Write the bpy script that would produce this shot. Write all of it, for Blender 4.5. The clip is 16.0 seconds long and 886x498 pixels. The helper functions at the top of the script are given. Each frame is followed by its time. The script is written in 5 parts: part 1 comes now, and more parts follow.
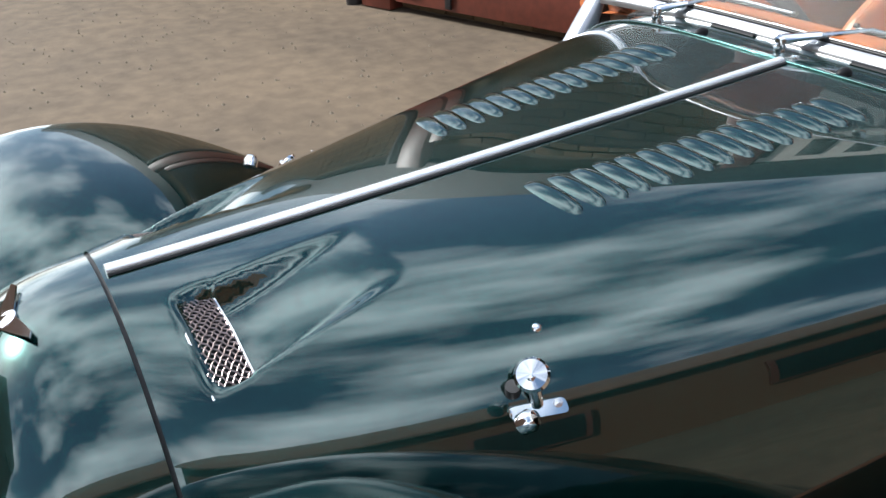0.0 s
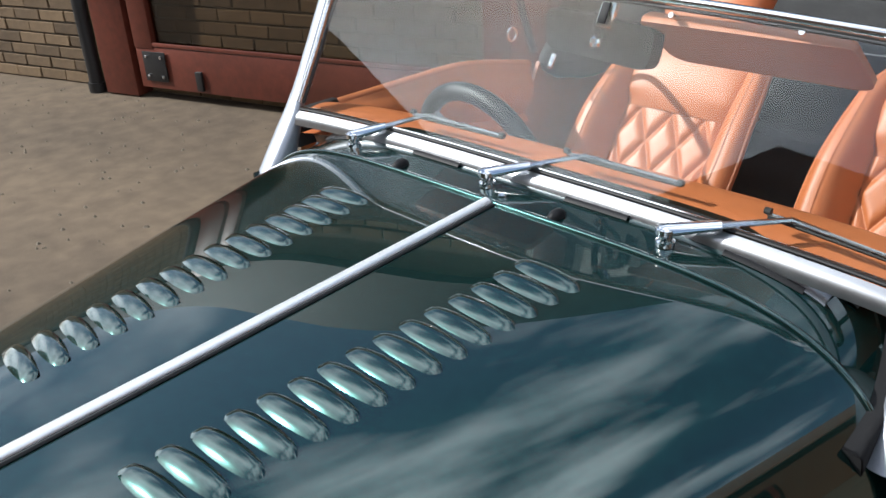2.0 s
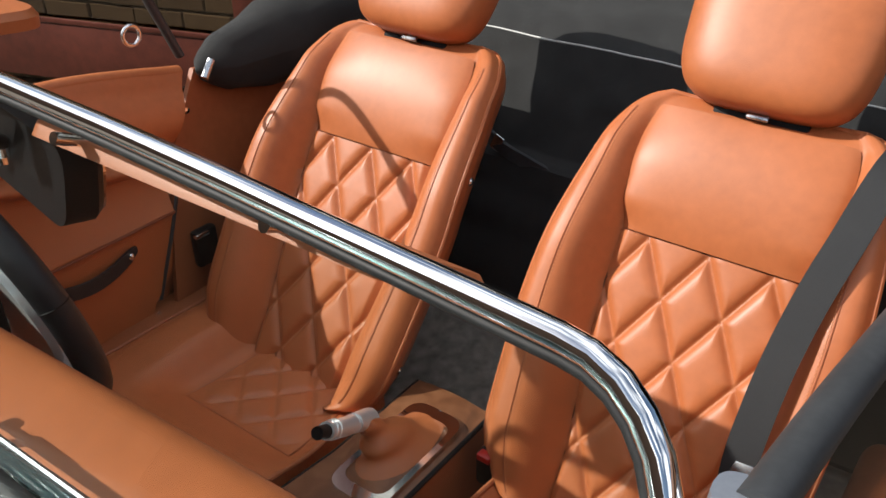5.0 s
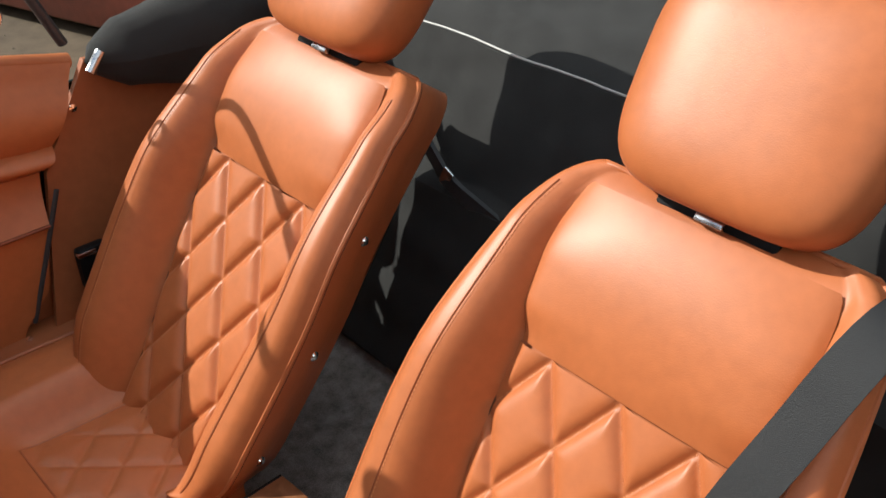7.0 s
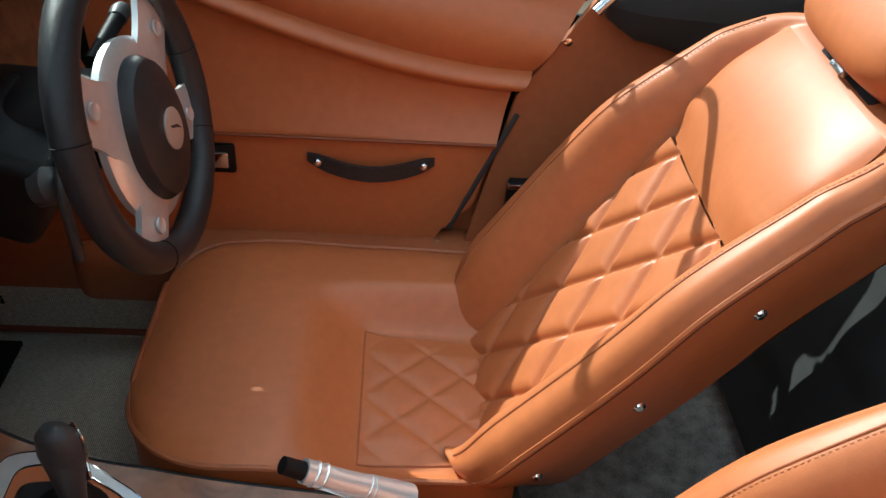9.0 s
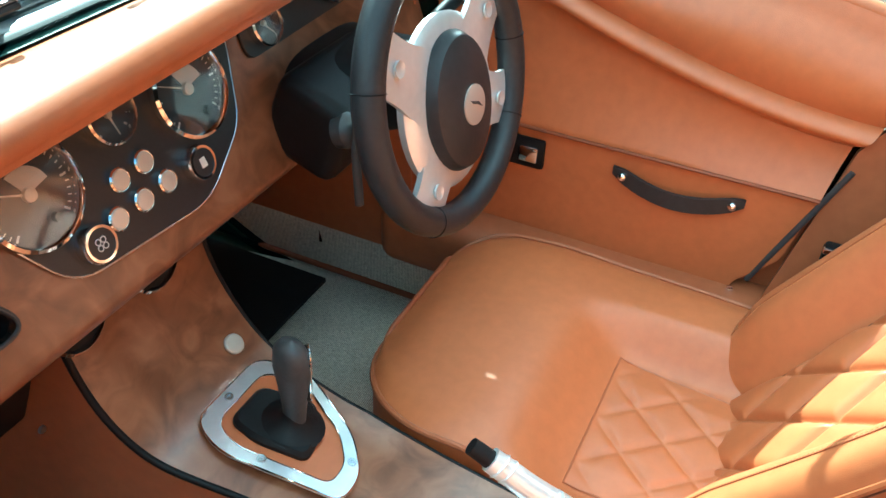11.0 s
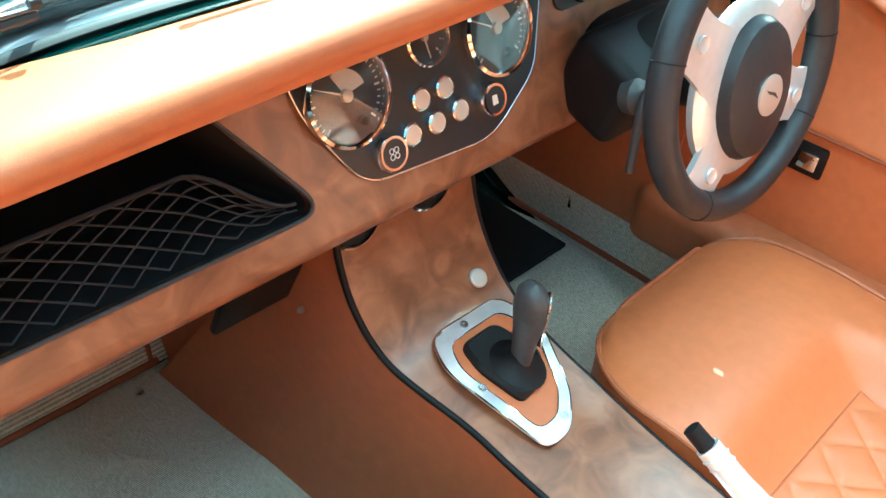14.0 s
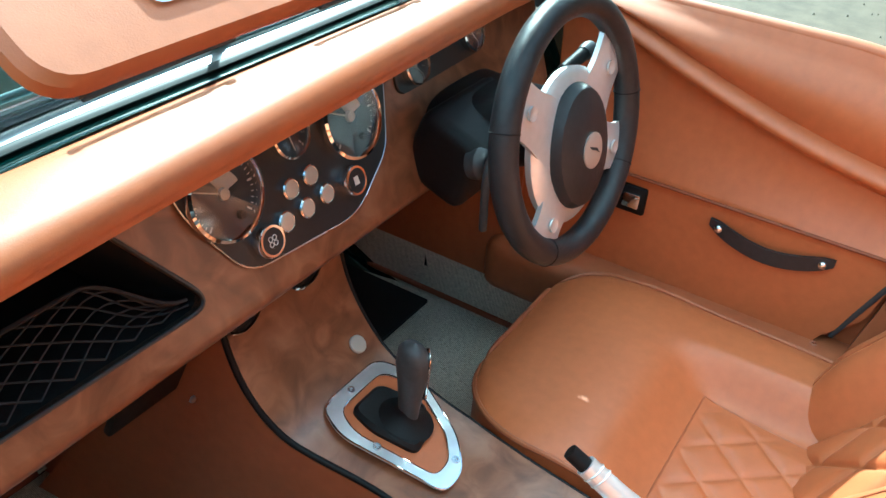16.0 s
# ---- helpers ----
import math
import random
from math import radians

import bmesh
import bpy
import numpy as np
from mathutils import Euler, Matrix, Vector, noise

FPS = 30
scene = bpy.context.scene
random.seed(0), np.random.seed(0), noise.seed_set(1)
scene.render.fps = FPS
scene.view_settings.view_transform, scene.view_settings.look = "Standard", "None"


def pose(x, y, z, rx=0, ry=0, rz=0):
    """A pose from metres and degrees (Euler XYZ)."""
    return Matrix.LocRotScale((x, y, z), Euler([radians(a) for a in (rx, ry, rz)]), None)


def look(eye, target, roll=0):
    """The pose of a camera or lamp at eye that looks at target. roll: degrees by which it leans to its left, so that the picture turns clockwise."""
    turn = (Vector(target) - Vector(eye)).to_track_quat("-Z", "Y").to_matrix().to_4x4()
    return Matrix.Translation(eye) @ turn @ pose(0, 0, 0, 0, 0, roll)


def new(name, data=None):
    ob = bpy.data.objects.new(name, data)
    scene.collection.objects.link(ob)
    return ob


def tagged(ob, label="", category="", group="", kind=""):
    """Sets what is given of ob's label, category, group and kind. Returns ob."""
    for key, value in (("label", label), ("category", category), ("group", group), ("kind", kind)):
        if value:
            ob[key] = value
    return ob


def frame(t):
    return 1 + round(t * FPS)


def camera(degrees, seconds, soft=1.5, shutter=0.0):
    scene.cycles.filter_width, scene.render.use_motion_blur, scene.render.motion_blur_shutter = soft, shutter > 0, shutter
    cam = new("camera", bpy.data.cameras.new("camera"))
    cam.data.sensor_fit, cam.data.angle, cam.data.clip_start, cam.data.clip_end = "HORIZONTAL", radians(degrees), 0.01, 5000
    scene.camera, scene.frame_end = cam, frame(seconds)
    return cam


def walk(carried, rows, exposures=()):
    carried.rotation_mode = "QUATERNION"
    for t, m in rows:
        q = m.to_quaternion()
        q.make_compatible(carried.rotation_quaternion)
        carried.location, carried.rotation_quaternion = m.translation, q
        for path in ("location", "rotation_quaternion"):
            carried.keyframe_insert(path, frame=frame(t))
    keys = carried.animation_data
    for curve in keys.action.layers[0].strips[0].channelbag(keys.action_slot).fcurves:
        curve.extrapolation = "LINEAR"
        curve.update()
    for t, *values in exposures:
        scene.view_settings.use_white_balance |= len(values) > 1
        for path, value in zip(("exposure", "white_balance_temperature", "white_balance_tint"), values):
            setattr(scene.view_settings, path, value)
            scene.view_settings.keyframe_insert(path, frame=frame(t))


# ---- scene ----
cam = camera(54.0, 16.0)
PATH = [
    (0, (0.925, -1.205, 1.376), (-0.585, -0.323, 0.406), -1.8),
    (0.5, (0.855, -1.084, 1.382), (-0.641, -0.138, 0.451), -2.7),
    (1, (0.826, -0.983, 1.395), (-0.63, 0.044, 0.486), -2.7),
    (1.5, (0.808, -0.899, 1.406), (-0.588, 0.216, 0.507), -2.5),
    (2, (0.752, -0.804, 1.413), (-0.547, 0.426, 0.519), -3.1),
    (2.5, (0.689, -0.713, 1.426), (-0.497, 0.649, 0.566), -3.2),
    (3, (0.666, -0.606, 1.419), (-0.432, 0.827, 0.557), -2.7),
    (3.5, (0.673, -0.431, 1.41), (-0.406, 0.986, 0.499), -2.7),
    (4, (0.678, -0.287, 1.401), (-0.401, 1.103, 0.45), -1.9),
    (4.5, (0.661, -0.172, 1.385), (-0.409, 1.196, 0.394), -2.4),
    (5, (0.6, -0.035, 1.373), (-0.423, 1.324, 0.322), -0.9),
    (7.3, (0.603, 0.44, 1.333), (-0.598, 1.553, 0.185), 2.1),
    (7.5, (0.577, 0.459, 1.314), (-0.647, 1.533, 0.153), 3.1),
    (8, (0.514, 0.514, 1.298), (-0.784, 1.469, 0.114), 5.1),
    (8.5, (0.508, 0.542, 1.3), (-0.982, 1.176, 0.126), 5.4),
    (9, (0.519, 0.612, 1.279), (-1.067, 0.731, 0.066), 4.8),
    (9.5, (0.514, 0.663, 1.279), (-1.032, 0.407, 0.037), 3.6),
    (9.7, (0.507, 0.676, 1.275), (-1.022, 0.328, 0.034), 2.9),
    (11.8, (0.494, 0.727, 1.216), (-0.831, -0.11, -0.028), 2.8),
    (12, (0.489, 0.732, 1.208), (-0.768, -0.149, -0.075), 2.8),
    (12.5, (0.507, 0.724, 1.194), (-0.657, -0.263, -0.099), 4.8),
    (13, (0.523, 0.717, 1.188), (-0.554, -0.324, -0.137), 5.4),
    (13.5, (0.536, 0.715, 1.196), (-0.521, -0.341, -0.135), 4.9),
    (14, (0.553, 0.701, 1.232), (-0.6, -0.349, -0.021), 4.7),
    (14.5, (0.574, 0.677, 1.267), (-0.618, -0.414, 0.089), 4.4),
    (15, (0.592, 0.678, 1.279), (-0.662, -0.398, 0.153), 4.7),
    (15.5, (0.601, 0.705, 1.284), (-0.744, -0.252, 0.154), 4.1),
    (16, (0.621, 0.712, 1.288), (-0.81, -0.12, 0.166), 4.6),
]
EXPOSURES = [(0.0, 0.6, 6000, 8), (2.0, 0.25, 6000, 8), (3.5, -0.1, 6350, 9), (5.0, -0.1, 6400, 9), (7.5, 0.05, 6350, 4), (8.5, 0.1, 6100, 0), (9.0, 0.4, 5700, -8), (9.5, 0.95, 5200, -22),
             (12.0, 2.2, 4750, -31), (12.5, 2.5, 4700, -33), (13.5, 2.6, 4650, -35), (14.0, 2.45, 4700, -32), (14.5, 2.25, 4750, -29), (15.0, 1.8, 4850, -24), (16.0, 1.5, 4850, -22)]
walk(cam, [(t, look(eye, target, roll)) for t, eye, target, roll in PATH], EXPOSURES)

# ---- world, sun, exposure ----
SUN = Vector((-0.71, -0.59, 0.705)).normalized()
world = bpy.data.worlds.new("sky")
scene.world = world
world.use_nodes = True
wn, wl = world.node_tree.nodes, world.node_tree.links
bg = wn["Background"]
sky = wn.new("ShaderNodeTexSky")
sky.sky_type = "NISHITA"
sky.sun_disc = False
sky.sun_elevation = math.asin(SUN.z)
sky.sun_rotation = math.atan2(SUN.x, SUN.y)
sky.air_density, sky.dust_density = 1.3, 1.5
# broken clouds over the clear sky
wtc = wn.new("ShaderNodeTexCoord")
wmap = wn.new("ShaderNodeMapping")
wmap.inputs["Scale"].default_value = (1.3, 1.3, 2.0)
wl.new(wtc.outputs["Generated"], wmap.inputs["Vector"])
wnoise = wn.new("ShaderNodeTexNoise")
wnoise.inputs["Scale"].default_value = 1.7
wnoise.inputs["Detail"].default_value = 4.5
wnoise.inputs["Roughness"].default_value = 0.48
wl.new(wmap.outputs["Vector"], wnoise.inputs["Vector"])
wramp = wn.new("ShaderNodeValToRGB")
wramp.color_ramp.elements[0].position, wramp.color_ramp.elements[0].color = 0.45, (0, 0, 0, 1)
wramp.color_ramp.elements[1].position, wramp.color_ramp.elements[1].color = 0.66, (1, 1, 1, 1)
wl.new(wnoise.outputs["Fac"], wramp.inputs["Fac"])
wmix = wn.new("ShaderNodeMix")
wmix.data_type = "RGBA"
wl.new(wramp.outputs["Color"], wmix.inputs["Factor"])
wl.new(sky.outputs["Color"], wmix.inputs["A"])
wmix.inputs["B"].default_value = (20.0, 20.2, 20.4, 1)
wl.new(wmix.outputs["Result"], bg.inputs["Color"])
bg.inputs["Strength"].default_value = 0.112

sun = new("sun", bpy.data.lights.new("sun", "SUN"))
sun.data.energy, sun.data.angle, sun.data.color = 5.0, radians(0.53), (1.0, 0.95, 0.87)
sun.matrix_world = look(SUN * 30, (0, 0, 0))


# ---- materials ----
def material(name, color, rough=0.5, metal=0.0, grain=None, spread=0.15, bump=0.0, bump_scale=400.0,
             coat=0.0, spec=0.5, stain=None, sheen=0.0, coat_rough=0.02):
    m = bpy.data.materials.new(name)
    m.use_nodes = True
    n, l = m.node_tree.nodes, m.node_tree.links
    b = n["Principled BSDF"]
    b.inputs["Base Color"].default_value = (*color, 1)
    b.inputs["Roughness"].default_value = rough
    b.inputs["Metallic"].default_value = metal
    b.inputs["Specular IOR Level"].default_value = spec
    b.inputs["Coat Weight"].default_value = coat
    b.inputs["Coat Roughness"].default_value = coat_rough
    b.inputs["Sheen Weight"].default_value = sheen
    tc = n.new("ShaderNodeTexCoord")
    if grain:
        a = n.new("ShaderNodeTexNoise")
        a.inputs["Scale"].default_value, a.inputs["Detail"].default_value = grain, 6
        l.new(tc.outputs["Object"], a.inputs["Vector"])
        c = n.new("ShaderNodeTexNoise")
        c.inputs["Scale"].default_value, c.inputs["Detail"].default_value = grain / 12, 3
        l.new(tc.outputs["Object"], c.inputs["Vector"])
        add = n.new("ShaderNodeMath")
        add.operation = "ADD"
        l.new(a.outputs["Fac"], add.inputs[0])
        l.new(c.outputs["Fac"], add.inputs[1])
        ramp = n.new("ShaderNodeMapRange")
        ramp.inputs["From Min"].default_value, ramp.inputs["From Max"].default_value = 0.7, 1.3
        ramp.inputs["To Min"].default_value, ramp.inputs["To Max"].default_value = 0.0, 1.0
        l.new(add.outputs[0], ramp.inputs["Value"])
        mix = n.new("ShaderNodeMix")
        mix.data_type = "RGBA"
        mix.inputs["A"].default_value = (*[max(0, v * (1 - spread)) for v in color], 1)
        mix.inputs["B"].default_value = (*(stain or [min(1, v * (1 + spread)) for v in color]), 1)
        l.new(ramp.outputs["Result"], mix.inputs["Factor"])
        l.new(mix.outputs["Result"], b.inputs["Base Color"])
        rr = n.new("ShaderNodeMapRange")
        rr.inputs["To Min"].default_value, rr.inputs["To Max"].default_value = rough * 0.85, min(1, rough * 1.15)
        l.new(c.outputs["Fac"], rr.inputs["Value"])
        l.new(rr.outputs["Result"], b.inputs["Roughness"])
    if bump:
        t = n.new("ShaderNodeTexNoise")
        t.inputs["Scale"].default_value, t.inputs["Detail"].default_value = bump_scale, 4
        l.new(tc.outputs["Object"], t.inputs["Vector"])
        bp = n.new("ShaderNodeBump")
        bp.inputs["Strength"].default_value, bp.inputs["Distance"].default_value = bump, 0.002
        l.new(t.outputs["Fac"], bp.inputs["Height"])
        l.new(bp.outputs["Normal"], b.inputs["Normal"])
    return m


PAINT = material("green metallic paint", (0.006, 0.040, 0.036), 0.20, 0.75, grain=900, spread=0.25, coat=1.0, coat_rough=0.006, spec=0.3)
PAINT.node_tree.nodes["Principled BSDF"].inputs["Coat IOR"].default_value = 1.75
LEATHER = material("tan leather", (0.47, 0.142, 0.048), 0.43, grain=60, spread=0.09, bump=0.10, bump_scale=700)
LEATHER_DARK = material("tan leather trim", (0.37, 0.112, 0.042), 0.5, grain=60, spread=0.10, bump=0.12, bump_scale=700)
SEAM = material("dark leather seam", (0.11, 0.032, 0.012), 0.6)
PIPING = material("brown piping", (0.24, 0.06, 0.02), 0.5, bump=0.2)
THREAD = material("orange thread", (0.62, 0.25, 0.10), 0.7)
POLISHED = material("polished aluminium", (0.84, 0.85, 0.86), 0.28, 0.75, grain=45, spread=0.10)
SATIN = material("satin steel strip", (0.40, 0.41, 0.43), 0.34, 1.0, grain=60, spread=0.10)
MESHWIRE = material("dull wire", (0.34, 0.27, 0.26), 0.38, 0.9, grain=200, spread=0.2)
NETCORD = material("dark net cord", (0.020, 0.020, 0.023), 0.8, grain=300, spread=0.3)
CHROME = material("polished chrome", (0.86, 0.86, 0.87), 0.05, 1.0, grain=30, spread=0.03)
STEEL = material("brushed steel", (0.62, 0.64, 0.67), 0.27, 1.0, grain=80, spread=0.06)
SILVER = material("silver paint", (0.31, 0.33, 0.37), 0.38, 0.6, grain=500, spread=0.06, coat=0.4)
ALU = material("satin aluminium", (0.86, 0.87, 0.87), 0.30, 0.55, grain=90, spread=0.05)
BLACK = material("black plastic", (0.007, 0.007, 0.008), 0.5, grain=200, spread=0.3, bump=0.15, bump_scale=900, spec=0.22)
GRIP = material("black leather rim", (0.022, 0.023, 0.026), 0.40, grain=120, spread=0.25, bump=0.3, bump_scale=900)
GREY = material("dark grey plastic", (0.045, 0.047, 0.05), 0.45, grain=200, spread=0.2)
RUBBER = material("black rubber", (0.018, 0.018, 0.019), 0.6, grain=100, spread=0.3)
FABRIC = material("black hood canvas", (0.017, 0.0168, 0.0165), 0.85, grain=25, spread=0.35, bump=0.5, bump_scale=1300, sheen=0.08)
BELT = material("seat belt webbing", (0.009, 0.0095, 0.011), 0.6, grain=300, spread=0.2, bump=0.4, bump_scale=1500)
BONE = material("pale piping", (0.55, 0.55, 0.53), 0.5)
DARKCARPET = material("dark carpet", (0.26, 0.24, 0.22), 0.95, grain=600, spread=0.5, bump=0.8, bump_scale=900)
MATBLACK = material("black carpet mat", (0.006, 0.006, 0.007), 0.95, bump=0.7, bump_scale=1200)
PANEL = material("matt black dash panel", (0.017, 0.018, 0.022), 0.38, grain=300, spread=0.2)
DIALFACE = material("dark dial", (0.03, 0.033, 0.04), 0.35)
PALE = material("pale print", (0.72, 0.70, 0.66), 0.5)
BUTTON = material("satin silver button", (0.70, 0.66, 0.60), 0.35, 0.6)
ROADDUST = material("sandy concrete yard", (0.112, 0.081, 0.052), 0.92, grain=9, spread=0.34, bump=0.6, bump_scale=140)
DOORWOOD = material("red-brown painted wood", (0.105, 0.024, 0.014), 0.42, grain=24, spread=0.28, bump=0.3, bump_scale=120)
IRON = material("black iron", (0.012, 0.012, 0.013), 0.45, grain=80, spread=0.3, bump=0.3)
MORTAR = material("pale mortar", (0.15, 0.125, 0.092), 0.95, grain=40, spread=0.25, bump=0.6, bump_scale=200)
# near-black base colour carries the shade inside the garage
GARAGE_SHADE = material("garage lining coloured as shade", (0.035, 0.033, 0.03), 0.9, grain=6, spread=0.4)
ROOFTILE = material("brown roof tiles", (0.16, 0.085, 0.055), 0.85, grain=12, spread=0.35, bump=0.5, bump_scale=60)
WHITEWALL = material("white render wall", (0.62, 0.60, 0.56), 0.9, grain=8, spread=0.12, bump=0.3, bump_scale=90)


def woven():
    m = bpy.data.materials.new("woven grey carpet")
    m.use_nodes = True
    n, l = m.node_tree.nodes, m.node_tree.links
    b = n["Principled BSDF"]
    b.inputs["Roughness"].default_value = 0.95
    tc = n.new("ShaderNodeTexCoord")
    mp = n.new("ShaderNodeMapping")
    mp.inputs["Scale"].default_value = (300, 120, 190)
    l.new(tc.outputs["Object"], mp.inputs["Vector"])
    t0 = n.new("ShaderNodeTexNoise")
    t0.inputs["Scale"].default_value, t0.inputs["Detail"].default_value = 1.0, 3
    l.new(mp.outputs["Vector"], t0.inputs["Vector"])
    wv = n.new("ShaderNodeTexWave")
    wv.bands_direction = "Y"
    wv.inputs["Scale"].default_value, wv.inputs["Distortion"].default_value = 105.0, 2.2
    wv.inputs["Detail Scale"].default_value = 6.0
    l.new(tc.outputs["Object"], wv.inputs["Vector"])
    t = n.new("ShaderNodeMix")
    t.data_type = "FLOAT"
    t.inputs["Factor"].default_value = 0.42
    l.new(t0.outputs["Fac"], t.inputs["A"])
    l.new(wv.outputs["Fac"], t.inputs["B"])
    r = n.new("ShaderNodeValToRGB")
    r.color_ramp.elements[0].position, r.color_ramp.elements[0].color = 0.28, (0.34, 0.295, 0.225, 1)
    r.color_ramp.elements[1].position, r.color_ramp.elements[1].color = 0.68, (0.78, 0.70, 0.575, 1)
    l.new(t.outputs["Result"], r.inputs["Fac"])
    l.new(r.outputs["Color"], b.inputs["Base Color"])
    bp = n.new("ShaderNodeBump")
    bp.inputs["Strength"].default_value, bp.inputs["Distance"].default_value = 0.8, 0.002
    l.new(t.outputs["Result"], bp.inputs["Height"])
    l.new(bp.outputs["Normal"], b.inputs["Normal"])
    return m


def burr():
    m = bpy.data.materials.new("burr walnut veneer")
    m.use_nodes = True
    n, l = m.node_tree.nodes, m.node_tree.links
    b = n["Principled BSDF"]
    b.inputs["Roughness"].default_value = 0.30
    b.inputs["Coat Weight"].default_value = 0.35
    b.inputs["Coat Roughness"].default_value = 0.22
    tc = n.new("ShaderNodeTexCoord")
    a = n.new("ShaderNodeTexNoise")
    a.inputs["Scale"].default_value, a.inputs["Detail"].default_value, a.inputs["Distortion"].default_value = 22, 8, 1.2
    l.new(tc.outputs["Object"], a.inputs["Vector"])
    r = n.new("ShaderNodeValToRGB")
    e = r.color_ramp.elements
    e[0].position, e[0].color = 0.30, (0.130, 0.048, 0.021, 1)
    e[1].position, e[1].color = 0.52, (0.215, 0.084, 0.038, 1)
    x = e.new(0.7)
    x.color = (0.28, 0.120, 0.058, 1)
    l.new(a.outputs["Fac"], r.inputs["Fac"])
    l.new(r.outputs["Color"], b.inputs["Base Color"])
    return m


def brick_material(name, low, high):
    m = material(name, low, 0.9, bump=0.7, bump_scale=120)
    n, l = m.node_tree.nodes, m.node_tree.links
    b = n["Principled BSDF"]
    info = n.new("ShaderNodeObjectInfo")
    isl = n.new("ShaderNodeNewGeometry")
    add = n.new("ShaderNodeMath")
    add.operation = "ADD"
    l.new(info.outputs["Random"], add.inputs[0])
    l.new(isl.outputs["Random Per Island"], add.inputs[1])
    fr = n.new("ShaderNodeMath")
    fr.operation = "FRACT"
    l.new(add.outputs[0], fr.inputs[0])
    tc = n.new("ShaderNodeTexCoord")
    t = n.new("ShaderNodeTexNoise")
    t.inputs["Scale"].default_value, t.inputs["Detail"].default_value = 35, 5
    l.new(tc.outputs["Object"], t.inputs["Vector"])
    mul = n.new("ShaderNodeMath")
    mul.operation = "MULTIPLY_ADD"
    mul.inputs[1].default_value, mul.inputs[2].default_value = 0.7, -0.15
    l.new(t.outputs["Fac"], mul.inputs[0])
    s = n.new("ShaderNodeMath")
    s.operation = "MULTIPLY_ADD"
    s.inputs[1].default_value = 0.6
    l.new(fr.outputs[0], s.inputs[0])
    l.new(mul.outputs[0], s.inputs[2])
    mix = n.new("ShaderNodeMix")
    mix.data_type = "RGBA"
    mix.inputs["A"].default_value, mix.inputs["B"].default_value = (*low, 1), (*high, 1)
    l.new(s.outputs[0], mix.inputs["Factor"])
    l.new(mix.outputs["Result"], b.inputs["Base Color"])
    return m


def glass_material(name, tint, shadow=True):
    m = bpy.data.materials.new(name)
    m.use_nodes = True
    n, l = m.node_tree.nodes, m.node_tree.links
    out = n["Material Output"]
    tr = n.new("ShaderNodeBsdfTransparent")
    tr.inputs["Color"].default_value = (*tint, 1)
    gl = n.new("ShaderNodeBsdfGlossy")
    gl.inputs["Roughness"].default_value = 0.01
    fr = n.new("ShaderNodeLayerWeight")
    fr.inputs["Blend"].default_value = 0.5
    pw = n.new("ShaderNodeMath")
    pw.operation = "POWER"
    pw.inputs[1].default_value = 4.5
    l.new(fr.outputs["Facing"], pw.inputs[0])
    ma = n.new("ShaderNodeMath")
    ma.operation = "MULTIPLY_ADD"
    ma.inputs[1].default_value, ma.inputs[2].default_value = 0.6, 0.05
    l.new(pw.outputs[0], ma.inputs[0])
    mx = n.new("ShaderNodeMixShader")
    l.new(ma.outputs[0], mx.inputs["Fac"])
    l.new(tr.outputs["BSDF"], mx.inputs[1])
    l.new(gl.outputs["BSDF"], mx.inputs[2])
    l.new(mx.outputs["Shader"], out.inputs["Surface"])
    return m


CARPET = woven()
BURR = burr()
GLASS = glass_material("windscreen glass", (0.93, 0.96, 0.95))
DIALGLASS = glass_material("dial glass", (0.95, 0.95, 0.95))
DOORGLASS = glass_material("dusty door glass", (0.64, 0.60, 0.54))
BRICK = brick_material("yellow-brown brick", (0.062, 0.040, 0.022), (0.21, 0.140, 0.076))
MIRROR = material("mirror glass", (0.85, 0.86, 0.88), 0.01, 1.0)
YELLOWPAPER = material("pale sticker", (0.55, 0.58, 0.45), 0.6)


# ---- mesh helpers ----
def mesh_object(name, verts, faces, mat, parent=None, label="", angle=40, solid=0.0):
    me = bpy.data.meshes.new(name)
    me.from_pydata([tuple(v) for v in verts], [], faces)
    bm = bmesh.new()
    bm.from_mesh(me)
    bmesh.ops.recalc_face_normals(bm, faces=bm.faces)
    if solid:
        bmesh.ops.solidify(bm, geom=bm.faces[:], thickness=solid)
    bm.to_mesh(me)
    bm.free()
    return link_mesh(name, me, mat, parent, label, angle)


def link_mesh(name, me, mat, parent, label="", angle=40):
    me.materials.append(mat)
    me.shade_smooth()
    me.set_sharp_from_angle(angle=radians(angle))
    ob = new(name, me)
    if parent is not None:
        ob.parent = parent
    if label:
        ob["label"] = label
    return ob


def part(name, bm, mat, parent, label="", angle=40):
    bmesh.ops.recalc_face_normals(bm, faces=bm.faces)
    me = bpy.data.meshes.new(name)
    bm.to_mesh(me)
    bm.free()
    return link_mesh(name, me, mat, parent, label, angle)


def empty(name, label, category, group="", kind=""):
    return tagged(new(name), label, category, group, kind)


def grid(fn, nu, nv, close_u=False):
    """Vertices and faces of a sheet fn(u, v), u and v from 0 to 1."""
    verts, faces = [], []
    for i in range(nu + (0 if close_u else 1)):
        for j in range(nv + 1):
            verts.append(fn(i / nu, j / nv))
    rows = nu if close_u else nu + 1
    for i in range(nu):
        for j in range(nv):
            a, b = i * (nv + 1) + j, ((i + 1) % rows) * (nv + 1) + j
            faces.append((a, b, b + 1, a + 1))
    return verts, faces


def sheet(name, fn, nu, nv, mat, parent, label="", solid=0.0, angle=40, close_u=False):
    v, f = grid(fn, nu, nv, close_u)
    return mesh_object(name, v, f, mat, parent, label, angle, solid)


